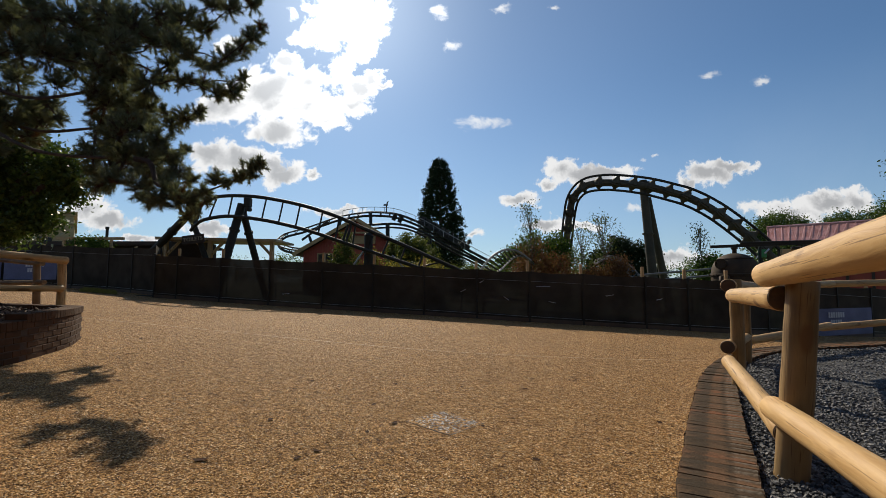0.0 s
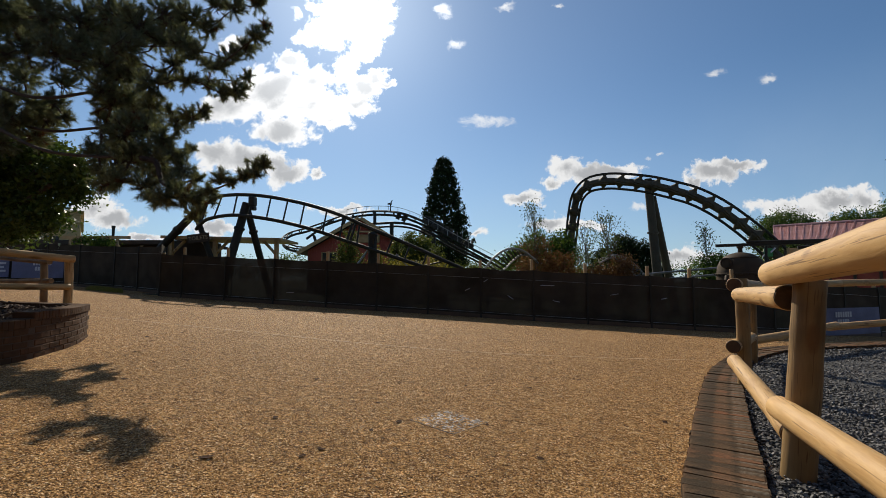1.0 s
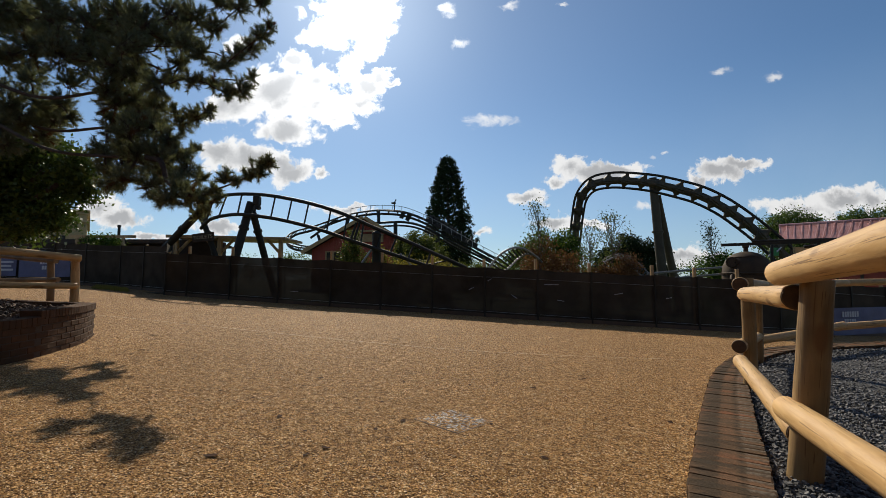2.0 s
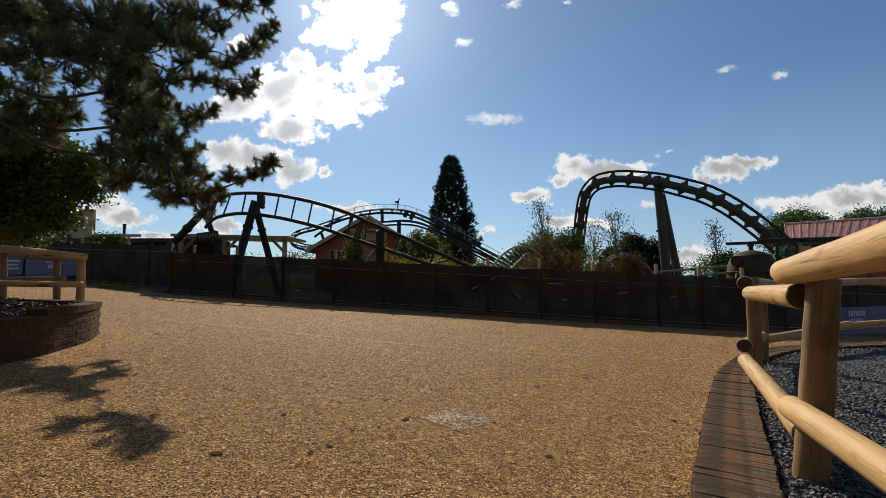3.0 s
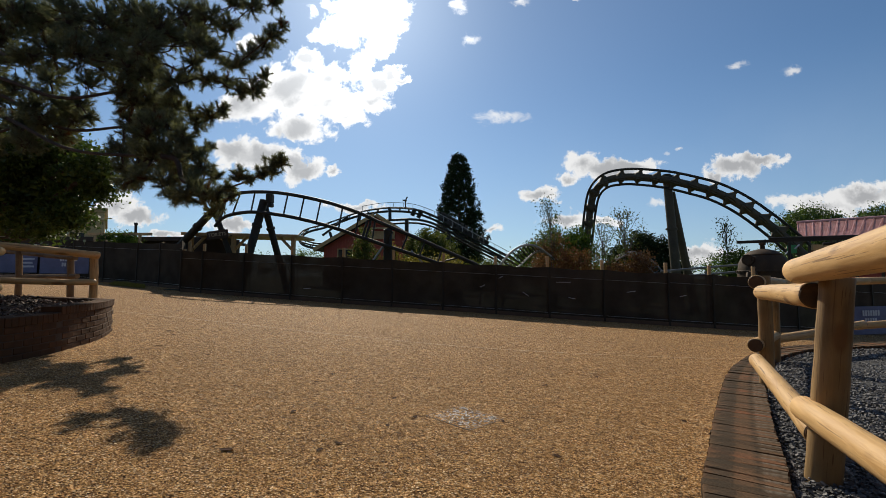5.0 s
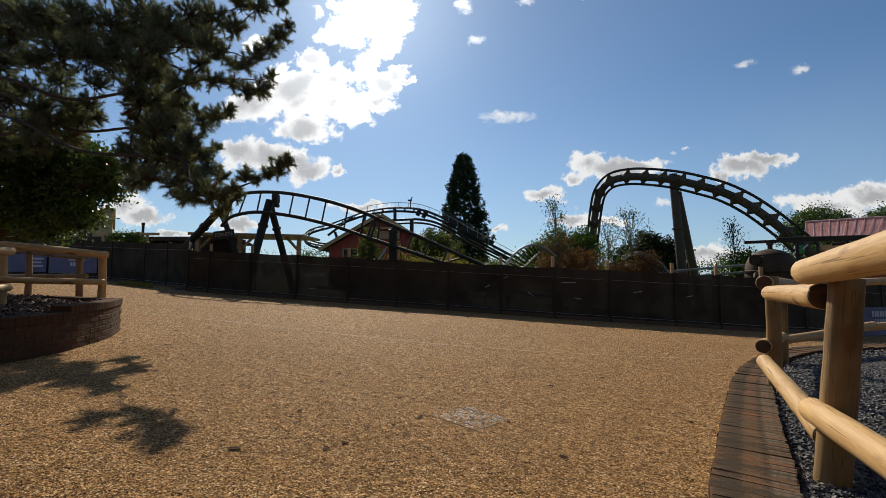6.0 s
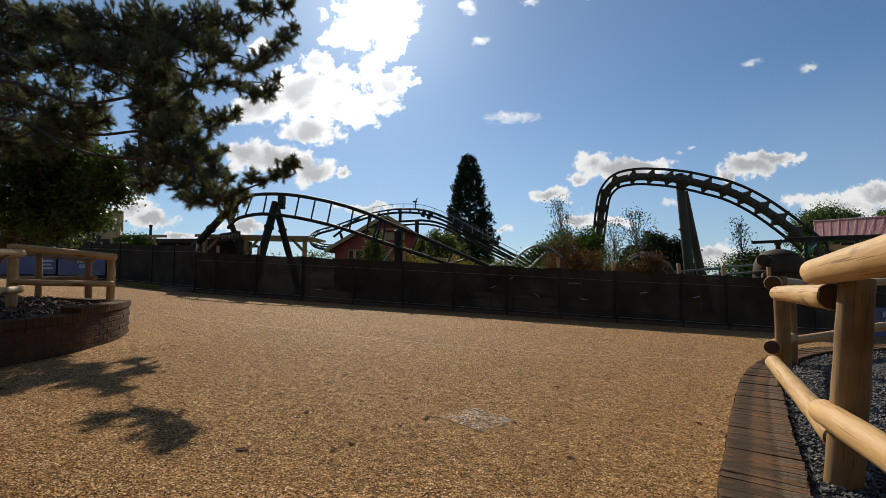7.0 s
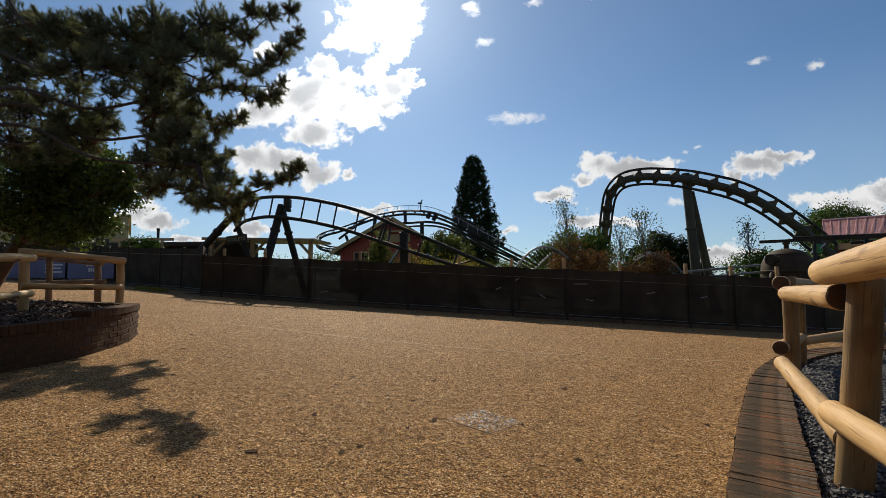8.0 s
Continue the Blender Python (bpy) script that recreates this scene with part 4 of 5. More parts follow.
kiddie_track("small grey tubular coaster hump behind the fence", [(1.48, 18.80, 1.46), (1.63, 18.80, 1.67), (1.92, 18.80, 2.03), (2.33, 19.00, 2.36), (2.80, 19.20, 2.52), (3.34, 19.50, 2.44), (3.94, 19.80, 2.06)],
             [(2.01, 19.30, 1.32), (2.22, 19.40, 1.44), (2.60, 19.60, 1.70), (2.99, 20.00, 2.04), (3.37, 20.30, 2.29), (3.84, 20.60, 2.28), (4.27, 20.80, 1.95)])
kiddie_track("pale grey tubular coaster drop behind the shrubs", [(8.21, 24.00, 2.26), (8.92, 24.00, 2.51), (9.46, 23.60, 2.36), (9.88, 23.20, 1.90), (10.47, 23.00, 1.10)],
             [(7.73, 22.60, 2.02), (8.40, 22.60, 2.31), (8.75, 22.40, 2.13), (9.17, 22.20, 1.66), (9.62, 22.00, 1.02)])
site_rail = thing("handrail", "low grey-green tubular handrail behind the fence", "handrail")
for z0, z1 in ((1.42, 1.83), (1.11, 1.52)):
    part("rail", tube(B(), [(9.0, 20.5, z0), (13.6, 20.5, z1)], 0.05, 8), M_GREY, site_rail)
for x in (9.4, 11.0, 12.6):
    part("post", tube(B(), [(x, 20.5, gz(x, 20.5)), (x, 20.5, 1.45)], 0.05, 8), M_GREY, site_rail)


# ---- buildings ----
def gable_barn():
    top = thing("barn", "red boarded barn with tan trimmed gable roof", "building")
    xl, xr, xa, y0, y1 = -12.0, -3.2, -7.45, 38.0, 48.0
    ez, az = 3.7, 6.35
    bm = B()
    f = [bm.verts.new(c) for c in ((xl, y0, -0.4), (xr, y0, -0.4), (xr, y0, ez), (xa, y0, az), (xl, y0, ez))]
    k = [bm.verts.new((v.co.x, y1, v.co.z)) for v in f]
    bm.faces.new(f[::-1])
    bm.faces.new(k)
    for i in range(5):
        bm.faces.new((f[i], f[(i + 1) % 5], k[(i + 1) % 5], k[i]))
    part("wall", bm, M_RED, top)
    for side, x in ((-1, xl), (1, xr)):
        d = Vector((x - xa, 0, ez - az))
        n = d.normalized()
        length = d.length + 0.75
        up = Vector((-n.z * side, 0, n.x * side)) * 0.14
        c = Vector((xa, (y0 + y1) / 2, az)) + n * length / 2 + up
        m = Matrix.Translation(c) @ n.to_track_quat("X", "Z").to_matrix().to_4x4()
        part("roof", box(B(), (0, 0, 0), (length, y1 - y0 + 1.2, 0.16), m=m), M_BROWN, top)
        c = Vector((xa, y0 - 0.62, az)) + n * length / 2 + up
        m = Matrix.Translation(c) @ n.to_track_quat("X", "Z").to_matrix().to_4x4()
        part("bargeboard", box(B(), (0, 0, 0), (length, 0.06, 0.30), m=m), M_TRIM, top)
    for i in range(40):
        x = xl + 0.1 + i * (xr - xl - 0.2) / 39
        zt = az - abs(x - xa) / ((xr - xa) if x > xa else (xa - xl)) * (az - ez) - 0.03
        part("batten", box(B(), (x, y0 - 0.015, (zt + 0.3) / 2), (0.035, 0.03, zt - 0.3)), M_RED, top)
    w = part("window", box(B(), (-10.1, y0 - 0.03, 3.15), (1.2, 0.04, 0.7)), M_GLASS, top, "dark window pane")
    for c, s in (((0, -0.02, 0.39), (1.4, 0.08, 0.08)), ((0, -0.02, -0.39), (1.4, 0.08, 0.08)), ((-0.65, -0.02, 0), (0.1, 0.08, 0.7)), ((0.65, -0.02, 0), (0.1, 0.08, 0.7)), ((0, -0.02, 0), (0.07, 0.07, 0.7))):
        o = part("window_frame", box(B(), Vector(c) + Vector((-10.1, y0 - 0.03, 3.15)), s), M_TRIM, w)
    part("board_sign", box(B(), (-7.3, y0 - 0.1, 4.75), (3.0, 0.08, 0.7), bevel=0.02), M_TRIM, top, "weathered tan sign board")
    part("tie_beam", box(B(), (-7.45, y0 - 0.6, 5.3), (2.9, 0.12, 0.14)), M_TRIM, top)
    part("king_post", box(B(), (-7.45, y0 - 0.6, 5.75), (0.12, 0.12, 0.8)), M_TRIM, top)


gable_barn()


def red_roof_building():
    top = thing("red_building", "red walled building under a pinkish-red ribbed metal roof", "building")
    e0, e1 = Vector((27.29, 37.00, 4.50)), Vector((33.78, 27.00, 3.86))
    r0, r1 = Vector((30.16, 41.00, 6.14)), Vector((40.54, 31.00, 6.03))
    bm = B()
    q = [bm.verts.new(c) for c in (e0, e1, r1, r0)]
    bm.faces.new(q)
    bmesh.ops.solidify(bm, geom=bm.faces[:], thickness=0.08)
    part("roof", bm, M_ROOF, top, "pinkish-red ribbed metal sheet")
    n = 26
    up = Vector((0, 0, 0.05))
    for i in range(n + 1):
        a, b = e0.lerp(e1, i / n), r0.lerp(r1, i / n)
        part("seam", tube(B(), [a + up, b + up], 0.022, 5), M_ROOF, top)
    part("ridge_cap", tube(B(), [r0 + up, r1 + up], 0.12, 8), M_ROOF, top)
    d = (e1 - e0).normalized()
    back = Vector((-d.y, d.x, 0))
    bm = B()
    a, b = e0 + d * 0.5 + back * 0.6, e1 + back * 0.6
    vs = []
    for p in (a, b, b + back * 6, a + back * 6):
        vs.append((bm.verts.new((p.x, p.y, -1.6)), bm.verts.new((p.x, p.y, min(e0.z, e1.z) - 0.05))))
    for i in range(4):
        j = (i + 1) % 4
        bm.faces.new((vs[i][0], vs[j][0], vs[j][1], vs[i][1]))
    part("wall", bm, M_RED, top)
    for i in range(9):
        p = a.lerp(b, i / 8)
        part("wall_post", box(B(), Vector((p.x, p.y, 1.4)) - back * 0.06, (0.16, 0.12, 6.0), math.atan2(d.y, d.x)), M_BROWN, top)
    p = a.lerp(b, 0.5) - back * 0.1
    part("wall_rail", box(B(), Vector((p.x, p.y, 3.4)), ((b - a).length, 0.1, 0.16), math.atan2(d.y, d.x)), M_BROWN, top)


red_roof_building()

pipe_frame = thing("overhead_frame", "black steel beam frame running over the boiler", "frame")
part("beam", box(B(), (0, 0, 0), (1, 1, 1), m=Matrix.Translation((Vector((11.27, 17.40, 2.52)) + Vector((13.94, 16.60, 2.58))) / 2) @ (Vector((13.94, 16.60, 2.58)) - Vector((11.27, 17.40, 2.52))).to_track_quat("X", "Z").to_matrix().to_4x4() @ Matrix.Diagonal((4.1, 0.12, 0.11, 1))), M_STEEL, pipe_frame)
for a, b, r in (((12.12, 18.00, 2.69), (16.73, 16.00, 2.69), 0.05), ((13.79, 17.50, 2.44), (16.72, 16.00, 2.61), 0.06), ((16.30, 20.00, 2.32), (16.68, 19.00, 2.65), 0.09), ((14.36, 20.00, 2.81), (14.27, 20.00, 1.10), 0.06), ((13.95, 17.00, 2.58), (13.83, 17.00, 0.67), 0.06)):
    part("strut", tube(B(), [a, b], r, 8), M_STEEL, pipe_frame)
crate = thing("timber_board", "sawn tan timber boards beneath the black frame", "board")
part("board", box(B(), (17.33, 22.00, 2.61), (1.2, 0.1, 0.28), 0.2), M_TRIM, crate)
part("board", box(B(), (17.76, 21.00, 2.71), (1.3, 0.1, 0.26), 0.2), M_TRIM, crate)
for place in ((16.61, 23.00, 2.60), (16.44, 23.00, 1.68)):
    sign = thing("green_sign", "small bright green sign with white strokes", "sign")
    c = Vector(place)
    part("plate", box(B(), c, (0.5, 0.04, 0.42), 0.1, 0.01), M_GREEN, sign)
    part("sign_post", tube(B(), [(c.x, c.y + 0.06, gz(c.x, c.y)), (c.x, c.y + 0.06, c.z + 0.2)], 0.03, 8), M_STEEL, sign)
    for s in (-1, 1):
        part("stroke", box(B(), (0, 0, 0), (1, 1, 1), m=Matrix.Translation(c + Vector((0.22 * s, -0.04, 0.12 * s))) @ Matrix.Rotation(-0.75, 4, "Y") @ Matrix.Diagonal((0.34, 0.02, 0.07, 1))), M_PALE, sign)


def boiler():
    top = thing("boiler", "rusted dark iron domed boiler with a round porthole", "boiler")
    c = Vector((11.80, 17.9, 0))
    prof = ((0.86, -0.8), (0.86, 1.35), (0.90, 1.36), (0.90, 1.42), (0.85, 1.44), (0.82, 1.70), (0.72, 1.92), (0.62, 2.02), (0.64, 2.04), (0.60, 2.08), (0.40, 2.20), (0.16, 2.26), (0.10, 2.27))
    bm = B()
    n = 40
    rings = [[bm.verts.new(c + Vector((r * math.cos(k * math.tau / n), r * math.sin(k * math.tau / n), z))) for k in range(n)] for r, z in prof]
    for a, b in zip(rings, rings[1:]):
        for k in range(n):
            bm.faces.new((a[k], a[(k + 1) % n], b[(k + 1) % n], b[k]))
    bm.faces.new(rings[-1])
    part("shell", bm, M_BOILER, top, smooth=True)
    part("neck", tube(B(), [c + Vector((0, 0, 2.2)), c + Vector((0, 0, 2.42)), c + Vector((0, 0, 2.44)), c + Vector((0, 0, 2.56))], (0.09, 0.08, 0.12, 0.12), 14), M_BOILER, top, smooth=True)
    d = Vector((-0.80, -0.60, 0.10)).normalized()
    p = c + Vector((0, 0, 1.74)) + Vector((-0.93, -0.36, 0.1)).normalized() * 0.74
    hole = part("porthole", tube(B(), [p, p + d * 0.16, p + d * 0.165, p + d * 0.10], (0.21, 0.21, 0.13, 0.10), 22), M_BOILER, top, "flanged porthole", True)
    e = d.cross(Vector((0, 0, 1))).normalized()
    g = e.cross(d)
    for k in range(12):
        q = p + d * 0.16 + (e * math.cos(k * math.tau / 12) + g * math.sin(k * math.tau / 12)) * 0.175
        part("bolt", tube(B(), [q, q + d * 0.03], 0.022, 6), M_BOILER, hole)
    part("glass", tube(B(), [p + d * 0.07, p + d * 0.105], 0.11, 18), M_GLASS, hole)
    for k in range(30):
        a = k * math.tau / 30
        part("rivet", tube(B(), [c + Vector((math.cos(a) * 0.89, math.sin(a) * 0.89, 1.39)), c + Vector((math.cos(a) * 0.925, math.sin(a) * 0.925, 1.39))], 0.022, 6), M_BOILER, top)
    q = c + Vector((-0.75, -0.55, 1.25))
    part("elbow", tube(B(), [q, q + Vector((-0.12, -0.08, 0)), q + Vector((-0.16, -0.1, -0.2)), q + Vector((-0.16, -0.1, -0.7))], (0.17, 0.17, 0.16, 0.16), 14), M_BOILER, top, smooth=True)


boiler()


def lettering(text, size, material, parent, m):
    cu = bpy.data.curves.new("lettering", "FONT")
    cu.body, cu.size, cu.extrude, cu.align_x, cu.align_y = text, size, 0.012, "CENTER", "CENTER"
    tmp = bpy.data.objects.new("lettering", cu)
    me = bpy.data.meshes.new_from_object(tmp)
    bpy.data.objects.remove(tmp)
    me.materials.append(material)
    ob = new("lettering", me)
    ob.parent = parent
    ob.matrix_local = m
    return ob


def toilet_block():
    top = thing("toilet_block", "low brown timber block with flat overhanging roof and brackets", "building")
    y, zr = 25.0, 3.42
    part("wall", box(B(), (-14.9, y + 0.7, 1.4), (2.6, 1.6, 3.9)), M_BROWN, top)
    part("roof", box(B(), (0, 0, 0), (1, 1, 1), m=Matrix.Translation((-12.2, y + 0.1, zr)) @ Matrix.Rotation(0.022, 4, "Y") @ Matrix.Diagonal((6.5, 2.8, 0.12, 1))), M_TRIM, top, "thin tan roof deck")
    part("fascia", box(B(), (0, 0, 0), (1, 1, 1), m=Matrix.Translation((-12.2, y - 1.33, zr - 0.02)) @ Matrix.Rotation(0.022, 4, "Y") @ Matrix.Diagonal((6.5, 0.06, 0.16, 1))), M_TRIM, top)
    for x in (-15.0, -12.6, -9.25):
        part("roof_post", box(B(), (x, y - 1.1, 1.7), (0.2, 0.2, 3.3), bevel=0.01), M_BATTEN, top)
        for s in (-1, 1):
            if (x, s) in ((-15.0, -1), (-9.25, 1)):
                continue
            part("bracket", tube(B(), [(x + 0.08 * s, y - 1.1, 2.6), (x + 0.75 * s, y - 1.1, 3.3)], 0.08, 6), M_BATTEN, top)
    board = part("sign_board", box(B(), (0, 0, 0), (1.15, 0.06, 0.46), bevel=0.015), M_BROWN, top, "dark sign board with tan letters")
    board.matrix_local = pose(-12.97, y - 2.1, 3.33, 0, -7, 0)
    part("sign_arm", tube(B(), [(-12.6, y - 2.05, 3.3), (-12.6, y - 1.3, 3.36)], 0.03, 6), M_STEEL, top)
    lettering("TOILETS", 0.27, M_LETTER, board, Matrix.Translation((0, -0.04, 0)) @ Matrix.Rotation(radians(90), 4, "X"))


toilet_block()


def long_building(label, x0, x1, y, z0, z1, deep, wall, rot=0.0):
    top = thing("low_building", label, "building")
    c = Vector(((x0 + x1) / 2, y + deep / 2, 0))
    part("wall", box(B(), c + Vector((0, 0, (z0 + z1) / 2)), (x1 - x0, deep, z1 - z0), rot), wall, top)
    part("roof", box(B(), c + Vector((0, 0, z1 + 0.09)), (x1 - x0 + 0.6, deep + 0.6, 0.18), rot), M_FELT, top)
    part("fascia", box(B(), c + Vector((0, -deep / 2 - 0.33, z1 + 0.04)), (x1 - x0 + 0.6, 0.05, 0.24), rot), M_BROWN, top)
    return top


dark = long_building("long dark flat-roofed building behind the fence", -36, -16.4, 27.0, -0.5, 3.4, 5, M_BROWN)
for k in range(7):
    part("window", box(B(), (-34.5 + 2.6 * k, 26.97, 2.4), (1.5, 0.04, 0.9)), M_GLASS, dark)
flue = thing("chimney_flue", "tall dark metal flue on the flat roof", "flue")
p = Vector((-21.35, 28.00, 3.96))
part("pipe", tube(B(), [(p.x, p.y, 3.5), (p.x, p.y, 4.6)], 0.08, 12), M_STEEL, flue, smooth=True)
part("cowl", tube(B(), [(p.x, p.y, 4.48), (p.x, p.y, 4.62)], 0.105, 12), M_STEEL, flue, smooth=True)


def stone_house():
    top = thing("stone_house", "tan stone house corner with projecting cornice and parapet", "building", at=(-37.7, 45.0, 0))
    top.rotation_euler = (0, 0, 0.69)
    part("wall", box(B(), (-6, 5, 3.4), (12, 10, 8.0)), M_STONE, top)
    for z, o, h in ((7.05, 0.22, 0.2), (7.9, 0.10, 0.16), (8.2, 0.2, 0.18)):
        part("cornice", box(B(), (-6, 5, z), (12 + 2 * o, 10 + 2 * o, h), bevel=0.04), M_STONE, top)
    part("parapet", box(B(), (-6, 5, 7.75), (11.9, 9.9, 0.9)), M_STONE, top)
    for k in range(3):
        w = part("window", box(B(), (-2.2 - 3.2 * k, -0.02, 4.6), (1.1, 0.08, 1.9)), M_GLASS, top)
        part("sill", box(B(), (-2.2 - 3.2 * k, -0.1, 3.58), (1.4, 0.25, 0.12)), M_STONE, w)


stone_house()


# ---- plants ----
def leaf_quads(centres, size, rng, flat=0.0, droop=0.0):
    """Small folded leaf faces at the centres, turned at random."""
    n = len(centres)
    c = np.asarray(centres)
    a = rng.normal(size=(n, 3))
    a[:, 2] -= droop
    a /= np.linalg.norm(a, axis=1)[:, None] + 1e-9
    b = rng.normal(size=(n, 3))
    b[:, 2] *= 1 - flat
    b -= a * (a * b).sum(1)[:, None]
    b /= np.linalg.norm(b, axis=1)[:, None] + 1e-9
    s = size * rng.uniform(0.6, 1.35, (n, 1))
    v = np.stack([c - a * s * 0.5, c + b * s * 0.32, c + a * s * 0.62, c - b * s * 0.32], 1).reshape(-1, 3)
    f = np.arange(4 * n).reshape(n, 4)
    return v, f


def clumped(blobs, clumps, per, spread, rng, shell=0.45):
    """Leaf places gathered in clumps inside ellipsoids (centre, radii), thinner towards the heart."""
    vol = np.array([r[0] * r[1] * r[2] for _, r in blobs]) ** 0.7
    pick = rng.choice(len(blobs), clumps, p=vol / vol.sum())
    d = rng.normal(size=(clumps, 3))
    d /= np.linalg.norm(d, axis=1)[:, None]
    rad = (shell + (1 - shell) * rng.random(clumps) ** 0.6) * rng.uniform(0.82, 1.1, clumps)
    cen = np.array([blobs[k][0] for k in pick]) + d * rad[:, None] * np.array([blobs[k][1] for k in pick])
    off = rng.normal(size=(clumps, per, 3)) * spread * rng.uniform(0.6, 1.3, (clumps, 1, 1))
    return (cen[:, None, :] + off).reshape(-1, 3), cen


def plant(name, label, category, base, blobs, clumps, per, spread, size, material, seed, trunk=0.0, limbs=8, bark=None, shell=0.45, flat=0.0, droop=0.0, group=""):
    rng = np.random.default_rng(seed)
    top = thing(name, label, category, group)
    pts, cen = clumped(blobs, clumps, per, spread, rng, shell)
    pts = pts[pts[:, 2] > base[2] + 0.02]
    v, f = leaf_quads(pts, size, rng, flat, droop)
    raw("crown", v.tolist(), f.tolist(), material, top)
    if trunk:
        high = max(b[0][2] + b[1][2] * 0.6 for b in blobs)
        mid = np.mean([b[0] for b in blobs], axis=0)
        line = smooth_line([base, (base[0] * 0.7 + mid[0] * 0.3 + 0.06, base[1], base[2] * 0.6 + high * 0.4), (mid[0], mid[1], high)], 0.3)
        part("trunk", tube(B(), line, [trunk * (1 - 0.85 * i / (len(line) - 1)) for i in range(len(line))], 8), bark or M_BARK, top, smooth=True)
        for k in rng.choice(len(cen), min(limbs, len(cen)), replace=False):
            e = Vector(cen[k])
            j = min(range(len(line)), key=lambda i: abs(line[i].z - (e.z - 0.45 * abs(e.z - base[2]) * 0.5)))
            s = line[j]
            m = s.lerp(e, 0.5) + Vector((0, 0, -0.06 * (e - s).length))
            part("limb", tube(B(), smooth_line([s, m, e], 0.3), trunk * 0.28, 6), bark or M_BARK, top, smooth=True)
    return top


def on(x, y):
    return (x, y, gz(x, y))


def redwood():
    rng = np.random.default_rng(5)
    top = thing("redwood_tree", "tall dark conical redwood with a rounded tip", "tree")
    bx, by, bz, hz = -0.35, 75.0, -1.2, 22.5
    pts = []
    for k in range(2100):
        u = rng.random() ** 0.8
        z = 2.0 + (hz - 2.0) * (1 - u)
        width = 4.25 * min(1.0, (u * 1.6 + 0.02) ** 0.54) * (1 + 0.10 * math.sin(u * 31) + 0.07 * rng.normal())
        if u > 0.75:
            width *= 1 - 0.35 * (u - 0.75) / 0.25
        a = rng.uniform(0, math.tau)
        r = width * math.sqrt(rng.uniform(0.25, 1.0))
        c = np.array([bx - 0.25 * (1 - u) + r * math.cos(a), by + r * math.sin(a), z - 0.25 * r])
        pts.append(c + rng.normal(size=(30, 3)) * np.array([0.19, 0.19, 0.17]))
    v, f = leaf_quads(np.concatenate(pts), 0.26, rng, 0.3, 0.6)
    raw("crown", v.tolist(), f.tolist(), M_LEAF_DARK, top)
    part("trunk", tube(B(), [(bx, by, bz), (bx, by, 8), (bx - 0.2, by, hz - 2.0)], (0.9, 0.4, 0.04), 12), M_BARK, top, smooth=True)


redwood()


def cone_blobs(x, y, z0, h, r):
    return [((x, y, z0 + h * t), (r * (1.05 - 0.8 * t), r * (1.05 - 0.8 * t), h * 0.16)) for t in (0.1, 0.25, 0.4, 0.55, 0.7, 0.84, 0.95)]


for x, y, h, r, s in ((-5.5, 24.6, 3.6, 1.55, 11), (-4.0, 24.9, 2.7, 0.6, 12), (-2.9, 25.2, 3.2, 0.6, 13), (-0.55, 24.5, 2.8, 0.6, 15)):
    plant("cone_shrub", "upright yellow-green conical conifer shrub", "shrub", on(x, y), cone_blobs(x, y, gz(x, y), h, r), 380, 34, 0.13, 0.10, M_LEAF_SHRUB if s % 2 else M_LEAF_GOLD, s, 0.05, 4, group="cone shrubs")
plant("round_tree", "rounded small green tree beside the barn", "tree", on(-2.6, 32), [((-2.4, 32, 3.2), (1.45, 1.4, 1.3)), ((-3.2, 32.2, 2.7), (0.9, 0.9, 0.9))], 330, 34, 0.2, 0.14, M_LEAF_SHRUB, 21, 0.14, 10)
for x, y, s, w in ((-2.2, 21.5, 31, 1.0), (-0.7, 21.8, 32, 0.8), (0.9, 22.5, 33, 1.0), (2.0, 22.0, 34, 0.8)):
    plant("low_shrub", "low golden flowering shrub", "shrub", on(x, y), [((x, y, gz(x, y) + 1.45), (w, 0.7, 0.95))], 190, 22, 0.14, 0.08, M_LEAF_GOLD if s < 33 else M_LEAF_SHRUB, s, 0.04, 5, group="low shrubs")
plant("dense_shrub", "dense dark green rounded shrub mass", "shrub", on(6.0, 29), [((6.3, 29, 2.7), (2.0, 1.8, 1.85)), ((4.6, 29, 2.0), (1.3, 1.3, 1.4)), ((7.4, 28.6, 2.4), (1.0, 1.2, 1.7))], 520, 38, 0.2, 0.13, M_LEAF, 41, 0.12, 12)
for x, y, w, h, s in ((4.5, 22.2, 1.0, 2.1, 51), (5.7, 22.0, 0.95, 1.7, 52), (8.7, 22.0, 0.8, 1.75, 53), (7.5, 22.0, 0.7, 1.4, 54)):
    plant("copper_shrub", "copper-brown leaved shrub behind the fence", "shrub", on(x, y), [((x, y, gz(x, y) + h), (w, 0.7, h * 0.85))], 230, 26, 0.15, 0.085, M_LEAF_RED, s, 0.05, 6, M_TWIG, group="copper shrubs")
for x, y, zt, w, s, n in ((4.35, 22.0, 5.0, 0.75, 61, 70), (7.0, 22.5, 4.1, 0.7, 62, 60), (8.3, 23.0, 4.7, 0.95, 63, 90), (13.4, 23.0, 4.0, 0.5, 64, 70)):
    z0 = gz(x, y)
    plant("birch_sapling", "slender young birch with sparse small leaves", "tree", on(x, y), [((x, y, zt - 1.0), (w, 0.6, 1.0)), ((x + 0.1, y, zt - 2.2), (w * 0.9, 0.6, 1.0)), ((x - 0.1, y, zt - 0.35), (w * 0.5, 0.4, 0.5))], int(n * 1.15), 13, 0.15, 0.085, M_LEAF_PALE, s, 0.045, 26, M_TWIG, 0.2, group="birch saplings")
